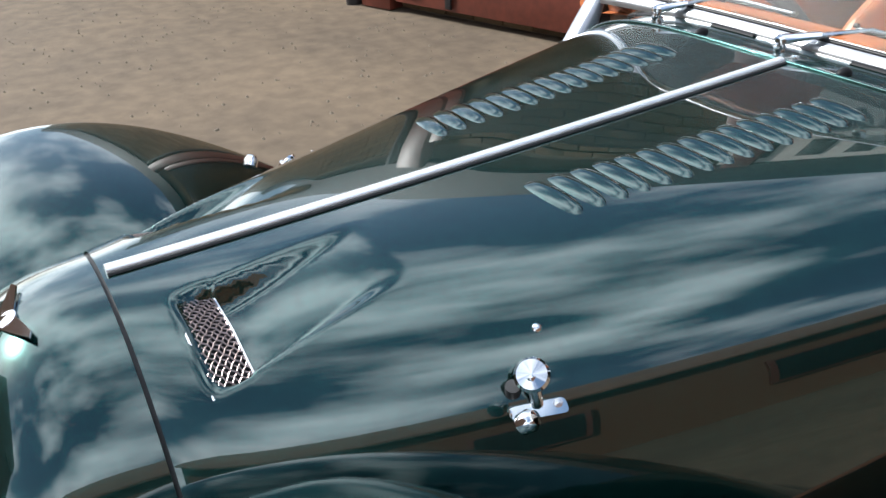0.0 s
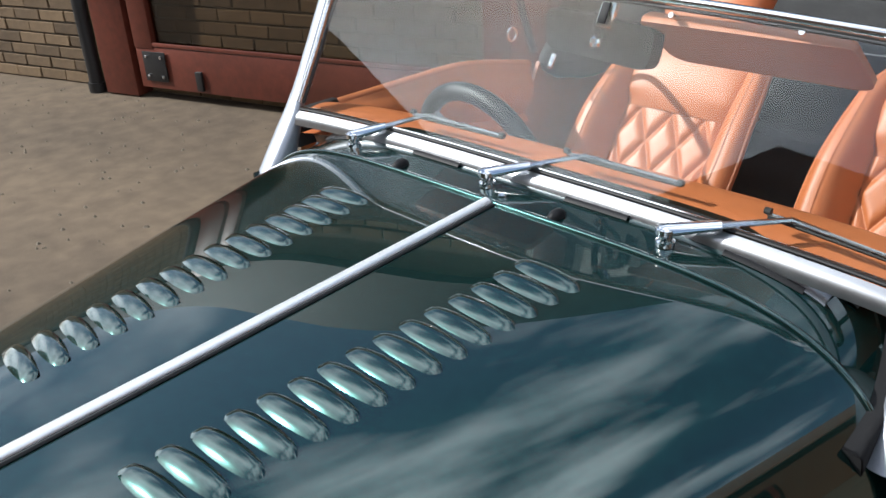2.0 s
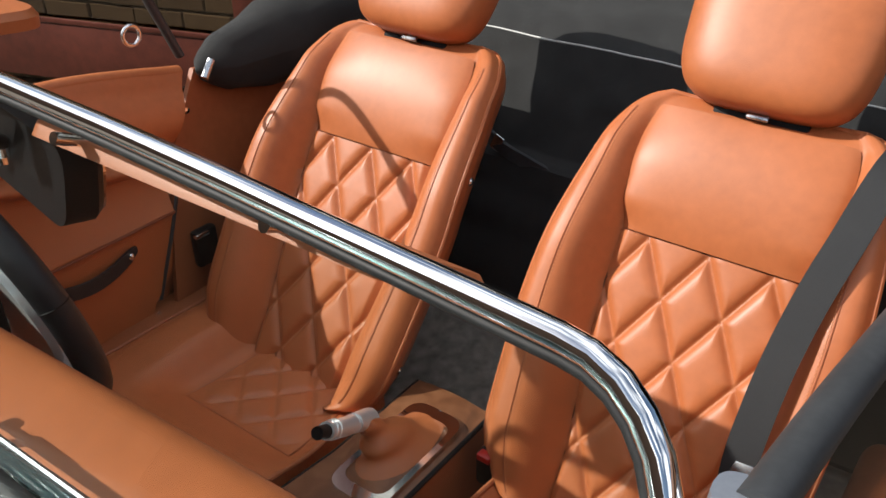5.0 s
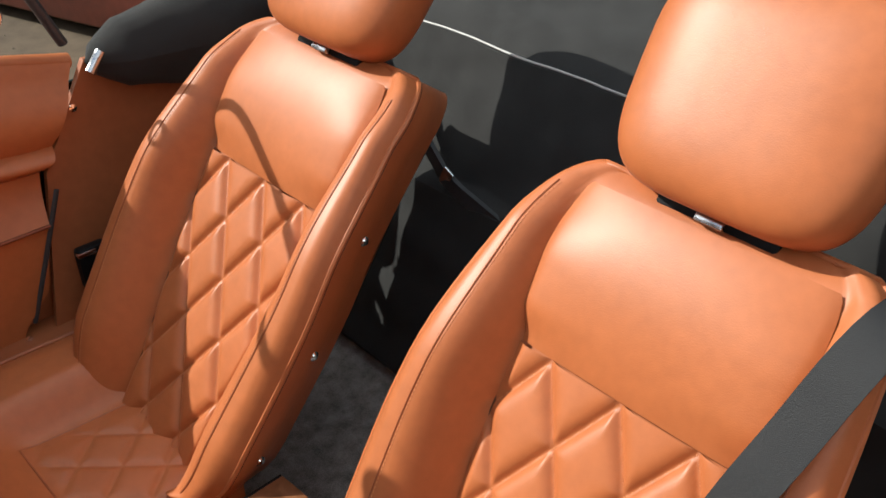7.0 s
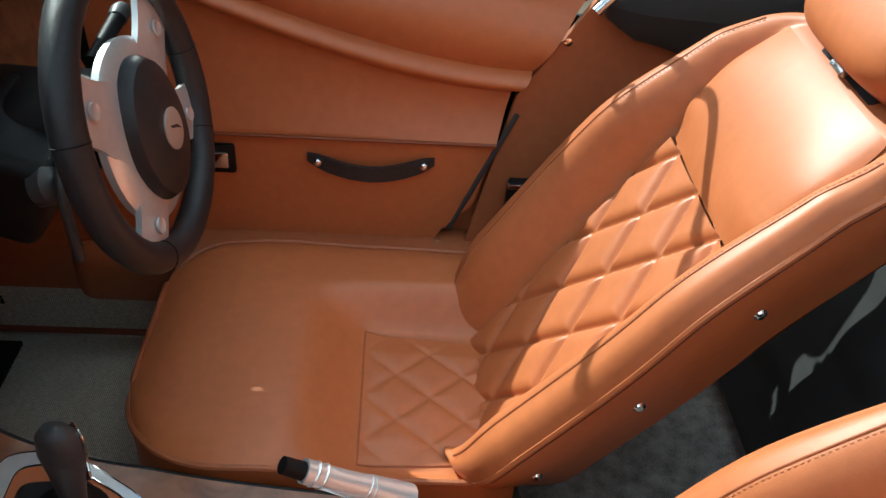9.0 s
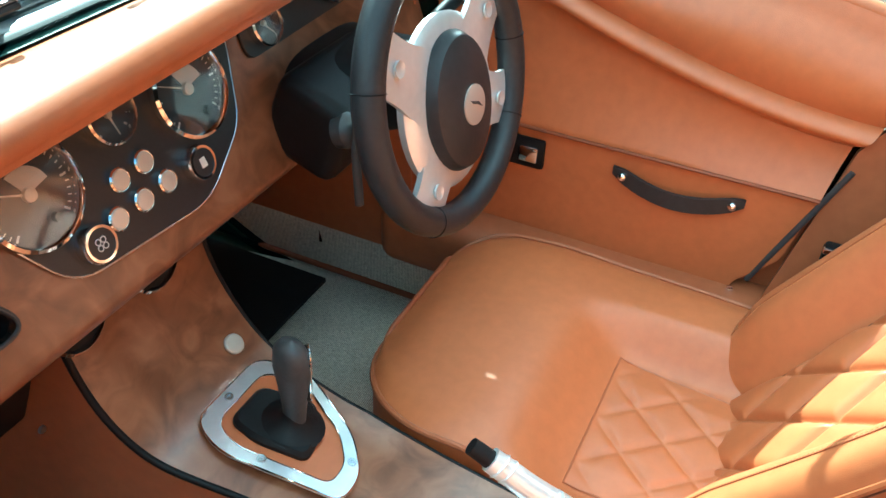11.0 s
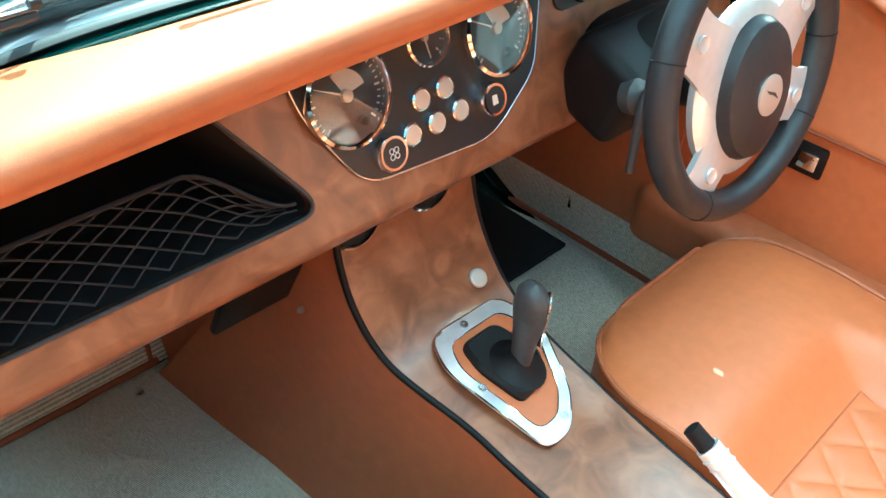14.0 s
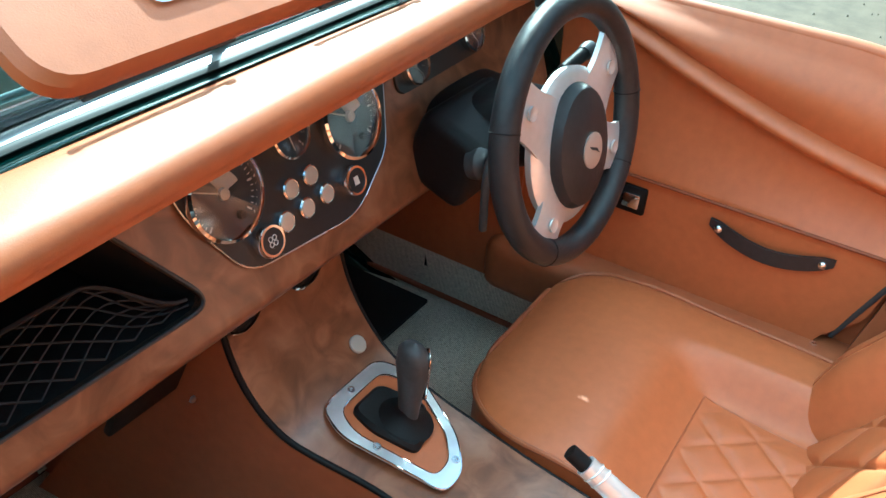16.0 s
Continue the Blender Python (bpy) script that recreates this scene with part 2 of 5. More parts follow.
def add_box(bm, c, size, turn=None, bevel=0.0, seg=2):
    m = Matrix.Translation(c) @ (turn.to_4x4() if turn else Matrix()) @ Matrix.Diagonal((*size, 1))
    made = bmesh.ops.create_cube(bm, size=1, matrix=m)["verts"]
    if bevel:
        edges = list({e for v in made for e in v.link_edges})
        bmesh.ops.bevel(bm, geom=edges, offset=bevel, segments=seg, affect="EDGES", profile=0.5)


def box(name, c, size, mat, parent, bevel=0.004, turn=None, label="", seg=2):
    bm = bmesh.new()
    add_box(bm, c, size, turn, bevel, seg)
    return part(name, bm, mat, parent, label)


def frame_of(d):
    d = Vector(d).normalized()
    a = Vector((0, 0, 1)) if abs(d.z) < 0.9 else Vector((1, 0, 0))
    u = d.cross(a).normalized()
    return u, d.cross(u).normalized()


def smooth_path(pts, n):
    """A Catmull-Rom curve through pts, n steps per span."""
    p = [Vector(q) for q in pts]
    p = [2 * p[0] - p[1], *p, 2 * p[-1] - p[-2]]
    out = []
    for i in range(1, len(p) - 2):
        for k in range(n):
            t = k / n
            a, b, c, d = p[i - 1:i + 3]
            out.append(0.5 * (2 * b + (c - a) * t + (2 * a - 5 * b + 4 * c - d) * t * t + (3 * b - a - 3 * c + d) * t ** 3))
    out.append(p[-2])
    return out


def tube_data(path, r, seg=10, flat=1.0, caps=True, closed=False):
    path = [Vector(q) for q in path]
    verts, faces, n = [], [], len(path)
    side = None
    for i, q in enumerate(path):
        if closed:
            d = path[(i + 1) % n] - path[i - 1]
        else:
            d = path[min(i + 1, n - 1)] - path[max(i - 1, 0)]
        d.normalize()
        if side is None:
            side = frame_of(d)[0]
        side = (side - d * side.dot(d)).normalized()
        up = d.cross(side)
        rr = r[i] if isinstance(r, (list, tuple)) else r
        for k in range(seg):
            a = 2 * math.pi * k / seg
            verts.append(q + side * (rr * math.cos(a)) + up * (rr * flat * math.sin(a)))
    for i in range(n if closed else n - 1):
        for k in range(seg):
            a, b = i * seg, ((i + 1) % n) * seg
            faces.append((a + k, a + (k + 1) % seg, b + (k + 1) % seg, b + k))
    if caps and not closed:
        faces.append(tuple(range(seg))[::-1])
        faces.append(tuple((n - 1) * seg + k for k in range(seg)))
    return verts, faces


def tube(name, path, r, mat, parent, label="", seg=10, flat=1.0, closed=False):
    v, f = tube_data(path, r, seg, flat, True, closed)
    return mesh_object(name, v, f, mat, parent, label, 50)


def turned(name, profile, m, mat, parent, label="", seg=28, angle=35):
    """A turned piece: profile of (radius, height) about m's z axis."""
    verts, faces = [], []
    for r, h in profile:
        for k in range(seg):
            a = 2 * math.pi * k / seg
            verts.append(m @ Vector((r * math.cos(a), r * math.sin(a), h)))
    for i in range(len(profile) - 1):
        for k in range(seg):
            a, b = i * seg, (i + 1) * seg
            faces.append((a + k, a + (k + 1) % seg, b + (k + 1) % seg, b + k))
    if profile[0][0] > 1e-5:
        faces.append(tuple(range(seg))[::-1])
    if profile[-1][0] > 1e-5:
        faces.append(tuple((len(profile) - 1) * seg + k for k in range(seg)))
    return mesh_object(name, verts, faces, mat, parent, label, angle)


def rounded(points, r, n=5):
    """An outline of 2D points with rounded corners."""
    out, k = [], len(points)
    for i in range(k):
        p, a, b = Vector(points[i]), Vector(points[i - 1]), Vector(points[(i + 1) % k])
        rr = r[i] if isinstance(r, (list, tuple)) else r
        s, e = p + (a - p).normalized() * rr, p + (b - p).normalized() * rr
        for j in range(n + 1):
            t = j / n
            out.append((1 - t) ** 2 * s + 2 * t * (1 - t) * p + t * t * e)
    return out


def slab(name, outline, m, lo, hi, mat, parent, label="", bevel=0.0, hole=None, angle=35):
    """A plate between heights lo and hi over a 2D outline, with an optional inner outline cut out of it (as many points)."""
    verts, faces, n = [], [], len(outline)
    if hole is None:
        c = sum((Vector(p) for p in outline), Vector((0, 0))) / n
        rings = [(0, lo), (0, hi - bevel), (bevel, hi)] if bevel else [(0, lo), (0, hi)]
        for inset, z in rings:
            for p in outline:
                d = c - Vector(p)
                q = Vector(p) + d.normalized() * inset
                verts.append(m @ Vector((q.x, q.y, z)))
        for i in range(len(rings) - 1):
            for k in range(n):
                a, b = i * n, (i + 1) * n
                faces.append((a + k, a + (k + 1) % n, b + (k + 1) % n, b + k))
        faces.append(tuple(range(n))[::-1])
        faces.append(tuple((len(rings) - 1) * n + k for k in range(n)))
    else:
        for ring, z in ((outline, lo), (outline, hi), (hole, hi), (hole, lo)):
            for p in ring:
                verts.append(m @ Vector((p[0], p[1], z)))
        for i in range(4):
            for k in range(n):
                a, b = i * n, ((i + 1) % 4) * n
                faces.append((a + k, a + (k + 1) % n, b + (k + 1) % n, b + k))
    return mesh_object(name, verts, faces, mat, parent, label, angle)


def axes(origin, x, y, z):
    return Matrix(((x[0], y[0], z[0], origin[0]), (x[1], y[1], z[1], origin[1]), (x[2], y[2], z[2], origin[2]), (0, 0, 0, 1)))


def clamp(v, a=0.0, b=1.0):
    return max(a, min(b, v))


def ease(v):
    v = clamp(v)
    return v * v * (3 - 2 * v)


# ---- yard and building behind ----
WALL_DIR, WALL_N = Vector((0.954, 0.30, 0)).normalized(), Vector((0.30, -0.954, 0)).normalized()
WALL_O = Vector((-4.1, 1.5, 0))
WALLM = axes(WALL_O, WALL_DIR, (0, 0, 1), WALL_N)


def ground_fn(u, v):
    x, y = (u - 0.5) * 2, (v - 0.5) * 2
    x, y = math.copysign(abs(x) ** 3, x) * 900, math.copysign(abs(y) ** 3, y) * 900
    return (x, y, 0.0)


tagged(sheet("ground", ground_fn, 90, 90, ROADDUST, None), "sandy worn concrete yard with fine grit", "ground", kind="structure")

wall_left = empty("wall_north", "yellow-brown brick wall with pale mortar behind the yard", "wall", kind="structure")
bm = bmesh.new()
add_box(bm, (-1.45, 1.55, -0.14), (7.7, 3.1, 0.2))
bm.transform(WALLM)
part("mortar_bed", bm, MORTAR, wall_left, "recessed pale mortar")
bm = bmesh.new()
add_box(bm, (0.6, 3.3, -0.11), (12.0, 0.5, 0.3))
bm.transform(WALLM)
tagged(part("lintel_beam", bm, IRON, None), "black painted fascia beam over the garage doors", "beam", kind="structure")

sign = empty("sign_board", "pale painted sign board with dark lettering above the garage", "sign")
bm = bmesh.new()
add_box(bm, (4.3, 2.78, 0.03), (4.0, 0.50, 0.05), None, 0.004)
bm.transform(WALLM)
part("board", bm, WHITEWALL, sign)
for k in range(14):
    bm = bmesh.new()
    add_box(bm, (2.55 + 0.27 * k, 2.78, 0.060), (0.15 if k % 3 else 0.07, 0.30, 0.008), None, 0.001)
    bm.transform(WALLM)
    part("letter_bar", bm, IRON, sign, "dark painted letter")

# room behind the doors; its shade is put into the wall colour
garage = empty("garage_interior", "garage room behind the open doors, walls coloured near-black for shade", "garage", kind="structure")
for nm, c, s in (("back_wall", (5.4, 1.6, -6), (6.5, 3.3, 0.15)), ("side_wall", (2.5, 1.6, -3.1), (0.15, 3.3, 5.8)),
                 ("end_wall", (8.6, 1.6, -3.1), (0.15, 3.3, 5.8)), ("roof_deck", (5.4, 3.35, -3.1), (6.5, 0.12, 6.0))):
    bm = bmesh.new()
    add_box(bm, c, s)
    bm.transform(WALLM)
    part(nm, bm, GARAGE_SHADE, garage)
bm = bmesh.new()
add_box(bm, (10.2, 1.55, -0.12), (3.3, 3.1, 0.2))
bm.transform(WALLM)
tagged(part("wall_east", bm, MORTAR, None), "plain pale masonry wall beyond the garage opening", "wall", kind="structure")

# open glazed door leaf folded back against the brickwork
leaf = empty("garage_door", "red-brown wooden glazed garage door folded open against brick", "door")


def wall_box(name, c, size, mat, parent, bevel=0.004, label=""):
    b = bmesh.new()
    add_box(b, c, size, None, bevel)
    b.transform(WALLM)
    return part(name, b, mat, parent, label)


wall_box("bottom_rail", (1.18, 0.19, 0.06), (2.36, 0.24, 0.05), DOORWOOD, leaf)
wall_box("stile", (0.07, 1.5, 0.062), (0.14, 2.4, 0.056), DOORWOOD, leaf)
wall_box("stile", (2.29, 1.5, 0.062), (0.14, 2.4, 0.056), DOORWOOD, leaf)
wall_box("glazing_bead", (1.18, 0.325, 0.085), (2.08, 0.022, 0.012), DOORWOOD, leaf)
pane = wall_box("pane", (1.18, 1.5, 0.055), (2.1, 2.36, 0.006), DOORGLASS, leaf, 0, "dusty glass pane")
pane.visible_shadow = False
hinge = wall_box("hinge_plate", (0.14, 0.20, 0.094), (0.17, 0.17, 0.008), IRON, leaf, 0.002, "black iron hinge plate")
for dx in (-0.055, 0.055):
    for dz in (-0.055, 0.055):
        wall_box("bolt", (0.14 + dx, 0.20 + dz, 0.101), (0.016, 0.016, 0.01), STEEL, hinge, 0.003)
wall_box("floor_bolt", (0.46, 0.14, 0.094), (0.045, 0.11, 0.018), IRON, leaf, 0.003, "black iron floor bolt")
post = empty("door_post", "red-brown timber door post on the brick wall", "post", kind="structure")
wall_box("post_board", (-0.17, 1.55, 0.03), (0.26, 3.08, 0.13), DOORWOOD, post)
wall_box("post_board", (2.45, 1.55, 0.03), (0.18, 3.08, 0.13), DOORWOOD, post)
pipe = empty("drainpipe", "black cast iron drainpipe on the brick wall", "pipe")
v, f = tube_data([WALLM @ Vector((-0.40, z, 0.07)) for z in (0.0, 0.06, 0.0601, 1.5, 3.0)], [0.055, 0.055, 0.045, 0.045, 0.045], 14)
mesh_object("pipe_length", v, f, IRON, pipe)
wall_box("pipe_bracket", (-0.40, 1.2, 0.03), (0.16, 0.05, 0.05), IRON, pipe)

# house in front of the car, mirrored in the windscreen
house = empty("tiled_house", "brick house with a brown tiled gable roof ahead of the car", "house")


def sight(az, el, r):
    a = radians(az)
    return Vector((-r * math.sin(a), -r * math.cos(a), 1.3 + r * math.tan(radians(el))))


def prism(name, pts, depth, mat, parent):
    back = Vector((-math.sin(radians(38)), -math.cos(radians(38)), 0)) * depth
    n = len(pts)
    return mesh_object(name, [*pts, *[p + back for p in pts]], [tuple(range(n)), tuple(range(n, 2 * n))[::-1]] + [(k, (k + 1) % n, n + (k + 1) % n, n + k) for k in range(n)], mat, parent)


def foot_of(p):
    return Vector((p.x, p.y, -0.02))


BRICKHOUSE = brick_material("house brick", (0.10, 0.055, 0.035), (0.17, 0.10, 0.06))
g1 = [sight(40.2, 13.5, 10), sight(35.0, 20.5, 10.3), sight(26.0, 32.0, 10.9), sight(12.0, 33.0, 12.0), sight(-4.0, 30.0, 13.2), sight(-16.0, 24.0, 15.0)]
prism("gable_wall", [foot_of(g1[0]), *g1, foot_of(g1[-1])], 7, BRICKHOUSE, house)
prism("roof", [g1[0] + Vector((0, 0, -0.9)), g1[0] + Vector((0, 0, 0.02)), g1[1] + Vector((0, 0, 0.06)), g1[2] + Vector((0, 0, 0.06)), g1[3] + Vector((0, 0, 0.06)), g1[4] + Vector((0, 0, 0.04)), g1[5], g1[5] + Vector((0, 0, -0.9)), g1[3] + Vector((0, 0, -2.2))], 7.3, ROOFTILE, house).location = (0.12, 0.15, 0)
annex = empty("long_building", "long brown brick building with a level roofline", "building")
g2 = [sight(38.5, 14.0, 20.0), sight(47.0, 20.2, 20.5), sight(58.0, 21.5, 20.5), sight(72.0, 20.5, 21.5)]
prism("front_wall", [foot_of(g2[0]), *g2, foot_of(g2[-1])], 5, BRICKHOUSE, annex)

# buildings round the yard, seen in the paint and the glass
opposite = empty("brick_building", "brown brick building with a tiled roof across the yard", "building")


def plain_box(name, c, size, mat, parent, label=""):
    b = bmesh.new()
    add_box(b, c, size)
    return part(name, b, mat, parent, label)


BRICKFAR = brick_material("far brick", (0.11, 0.052, 0.028), (0.20, 0.10, 0.052))
plain_box("wall", (6.4, 1.0, 1.5), (0.4, 16, 3.0), BRICKFAR, opposite)
v = [(5.9, -7.2, 2.95), (5.9, 9.2, 2.95), (9.2, 9.2, 5.2), (9.2, -7.2, 5.2), (5.9, -7.2, 2.85), (5.9, 9.2, 2.85), (9.2, 9.2, 5.0), (9.2, -7.2, 5.0)]
mesh_object("roof", v, [(0, 1, 2, 3), (7, 6, 5, 4), (0, 4, 5, 1), (1, 5, 6, 2), (2, 6, 7, 3), (3, 7, 4, 0)], ROOFTILE, opposite)
for yy in (-4.0, -1.2, 1.6, 4.4):
    win = plain_box("window", (6.16, yy, 1.55), (0.1, 1.2, 1.2), DOORWOOD, opposite, "brown window frame")
    plain_box("pane", (6.105, yy, 1.55), (0.02, 1.06, 1.06), BLACK, win)


# ---- sports car ----
car = empty("sports_car", "dark green open sports car with tan leather interior", "car")


def bonnet_shape(y):
    v = clamp((y + 1.115) / 1.115)
    w, top, n = 0.29 + 0.295 * v ** 0.8, 0.889 + 0.043 * v ** 1.3, 2.3 + 2.7 * v
    if y < -1.115:
        q = clamp((-1.115 - y) / 0.30)
        w, top = 0.29 - 0.05 * q, 0.889 - 0.02 * q - 0.40 * q ** 3.2
    if y > 0:
        top = 0.932 + 0.10 * y
    return w, top, n


def bonnet_z(x, y):
    w, top, n = bonnet_shape(y)
    return 0.40 + (top - 0.40) * max(0.0, 1 - (abs(x) / w) ** n) ** (1 / n)


def recess(x, y):
    """Depth of the two vent hollows in the bonnet."""
    ax = abs(x)
    if not (-1.063 < y < -0.80 and 0.04 < ax < 0.24):
        return 0.0
    t = (y + 1.01) / 0.20
    if t <= 0:
        d = 0.034 * ease((y + 1.063) / 0.05)
        lo, hi = 0.076, 0.202
    else:
        d = 0.034 * (1 - ease(t))
        lo, hi = 0.080 - 0.02 * t, 0.200 - 0.01 * t
    return d * ease((ax - lo) / 0.018) * ease((hi - ax) / 0.022)


def shell(name, y0, y1, nu, nv, mat, parent, label="", lift=0.0, lo=0.0):
    def fn(u, v):
        y = y0 + (y1 - y0) * u
        w, top, n = bonnet_shape(y)
        a = lo + (math.pi - 2 * lo) * v
        c, s = math.cos(a), math.sin(a)
        x = math.copysign(abs(c) ** (2 / n), c) * (w + lift)
        z = 0.40 + (top + lift - 0.40) * max(0.0, s) ** (2 / n)
        return (x, y, z - recess(x, y))
    return sheet(name, fn, nu, nv, mat, parent, label, angle=60)


bonnet = shell("bonnet", -1.1105, -0.003, 230, 240, PAINT, car, "dark green metallic louvred bonnet")
shell("nose_cowl", -1.412, -1.1155, 40, 120, PAINT, car, "dark green metallic nose cowl")
shell("scuttle", 0.003, 0.135, 10, 160, PAINT, car, "dark green scuttle panel")
# black strip set under the bonnet gap in place of its shade
shell("seam_shadow", -1.1165, -1.1095, 2, 120, RUBBER, car, "dark strip standing in for the seam's shade", lift=-0.004)
tube("scuttle_seam", [(x, 0.001, bonnet_z(x, 0.001) + 0.0012) for x in [-0.545 + 1.09 * k / 80 for k in range(81)]], 0.0046, PAINT, car, "dark green raised bead", 10, 0.8)

# chrome centre hinge
def strip_path(y0, y1, n, lift):
    return [Vector((0, y0 + (y1 - y0) * i / n, bonnet_z(0, y0 + (y1 - y0) * i / n) + lift)) for i in range(n + 1)]


tube("centre_hinge", strip_path(-1.105, -0.004, 40, 0.003), 0.0085, ALU, bonnet, "long bright centre hinge", 12, 0.7)
for sx in (-1, 1):
    tube("hinge_seal", [p + Vector((sx * 0.0105, 0, -0.001)) for p in strip_path(-1.105, -0.004, 40, 0.002)], 0.0028, RUBBER, bonnet, "", 6)

# louvres
def louvre(side, i):
    y0 = -0.597 + i * 0.0352
    x0, ln, wd = 0.100 + 0.0027 * i, 0.100, 0.0270

    def fn(u, v, top=True):
        x = x0 + ln * u
        e = math.sin(math.pi * clamp(u, 0.0, 1)) ** 0.38
        y = y0 + (0.010 - 0.0012 * i) * u + wd * (v - 0.5) * (0.25 + 0.75 * e)
        h = 0.0085 * e * (math.sin(0.5 * math.pi * min(1.0, v / 0.82)) ** 0.8 if v <= 0.82 else 1.0 - 0.25 * (v - 0.82) / 0.18)
        return (side * x, y, bonnet_z(x, y) + h - 0.0006)
    ob = sheet("louvre", fn, 14, 8, PAINT, bonnet, angle=70)

    def slot(u, v):
        q = fn(0.06 + 0.88 * u, 1.0)
        return (q[0], q[1] - 0.0005 + 0.0006 * v, bonnet_z(abs(q[0]), q[1]) + 0.0006 + (q[2] - bonnet_z(abs(q[0]), q[1]) - 0.0012) * v)
    sheet("louvre_slot", slot, 14, 2, BLACK, ob)


for side in (-1, 1):
    for i in range(15):
        louvre(side, i)

# vent grilles
def vent(side):
    def p(a, b, lift=0.0):
        x = 0.080 + 0.118 * a
        y = -1.060 + 0.048 * b + 0.004 * a
        return Vector((side * x, y, bonnet_z(x, y) - 0.004 - 0.016 * b + lift))
    back = sheet("vent_grille", lambda u, v: p(u, v, -0.006), 8, 4, BLACK, bonnet, "woven silver mesh vent grille")
    vs, fs = [], []
    for fam in (1, -1):
        for k in range(-10, 25):
            pts = []
            for j in range(13):
                b = j / 12
                a = k / 14 + fam * (b * 0.42 - 0.21)
                if -0.01 <= a <= 1.01:
                    pts.append(p(a, b, 0.0012 * (1 if (j + k) % 2 else -1) * fam))
            if len(pts) > 1:
                v, f = tube_data(pts, 0.00095, 5)
                fs += [tuple(i + len(vs) for i in q) for q in f]
                vs += v
    mesh_object("wire_mesh", vs, fs, MESHWIRE, back, "dull woven wire mesh", 60)
    rim = [p(0, 0), p(0.5, 0), p(1, 0), p(1, 0.5), p(1, 1), p(0.5, 1), p(0, 1), p(0, 0.5)]
    tube("vent_rim", [q + Vector((0, 0, 0.002)) for q in rim], 0.002, CHROME if side > 0 else STEEL, back, "", 6, 1, True)


vent(1)
vent(-1)

# bonnet catch and rivets
def on_bonnet(x, y):
    e = 0.004
    du = Vector((2 * e, 0, bonnet_z(x + e, y) - bonnet_z(x - e, y)))
    dv = Vector((0, 2 * e, bonnet_z(x, y + e) - bonnet_z(x, y - e)))
    n = du.cross(dv).normalized()
    t = du.normalized()
    return axes((x, y, bonnet_z(x, y)), t, n.cross(t), n)


def find_x(z, y):
    w = bonnet_shape(y)[0]
    a, b = 0.0, w
    for _ in range(40):
        m = (a + b) / 2
        a, b = (m, b) if bonnet_z(m, y) > z else (a, m)
    return a


for side in (1, -1):
    rx = 0.299
    m = on_bonnet(rx, -0.725)
    if side < 0:
        m = Matrix.Diagonal((-1, 1, 1, 1)) @ m
    turned("rivet", [(0.0055, -0.001), (0.0052, 0.002), (0.003, 0.004), (0, 0.0045)], m, CHROME, bonnet, "small chrome rivet", 14)
    cx = find_x(0.796, -0.757)
    m = on_bonnet(cx, -0.757)
    if side < 0:
        m = Matrix.Diagonal((-1, 1, 1, 1)) @ m
    ol = rounded([(0.028, -0.032), (0.040, 0.032), (0.022, 0.032), (0.012, -0.032)], 0.007, 5)
    base = slab("bonnet_catch", ol, m, -0.001, 0.004, CHROME, car, "chrome bonnet catch with round knob", 0.001)
    for yy in (-0.022, 0.022):
        turned("screw", [(0.0055, 0.003), (0.005, 0.006), (0, 0.0065)], m @ Matrix.Translation((0.026, yy, 0)), STEEL, base, "", 12)
    v, f = tube_data([m @ Vector(q) for q in ((0.02, 0, 0.002), (0.005, 0, 0.016), (-0.012, 0, 0.020))], 0.007, 10)
    mesh_object("catch_arm", v, f, CHROME, base)
    turned("catch_knob", [(0.010, 0.012), (0.0185, 0.016), (0.0195, 0.021), (0.0165, 0.0245), (0, 0.0262)],
           m @ Matrix.Translation((-0.006, 0.006, 0)) @ pose(0, 0, 0, 12, -18, 0), CHROME, base, "", 28)
    v, f = tube_data([m @ Vector(q) for q in ((0.0, -0.020, 0.0), (-0.008, -0.020, 0.012))], 0.0085, 10)
    mesh_object("rubber_stop", v, f, RUBBER, base, "black rubber stop")

# winged badge on the nose, plain shape
m = on_bonnet(0.012, -1.215)
bd = turned("badge", [(0.013, 0), (0.013, 0.003), (0.009, 0.0045), (0, 0.005)], m, CHROME, car, "chrome winged badge on the nose", 24)
for sx in (-1, 1):
    ol = [(sx * a, b) for a, b in ((0.008, 0.012), (0.050, 0.022), (0.060, 0.018), (0.030, 0.001), (0.008, -0.010))]
    slab("badge_wing", [Vector(q) for q in ol], m, 0.0, 0.0028, CHROME, bd)

# front wings
def wing(side):
    def fn(u, v):
        y = -1.72 + 2.02 * u
        zc = 0.846 - 0.52 * ((-1.10 - y) / 0.62) ** 2 if y < -1.10 else 0.26 + 0.586 * (0.5 + 0.5 * math.cos(math.pi * clamp((y + 1.10) / 1.20) ** 0.97))
        a = math.pi * 1.0 - (math.pi * 1.12) * v
        k = clamp((y + 1.0) / 1.3)
        c0 = math.cos(a)
        rin, rout, xc = 0.42 - 0.30 * ease((y + 1.0) / 0.50), 0.19, 0.66 + 0.01 * k
        h = min(0.17 if c0 < 0 else 0.34, 0.55 * zc)
        c, s = math.cos(a), math.sin(a)
        x = xc + (rin * c if c < 0 else rout * c)
        return (side * x, y, zc - h + h * (abs(s) ** 0.85) * (1 if s > 0 else -1))
    return sheet("wing", fn, 70, 40, PAINT, car, "swept dark green front wing", angle=70)


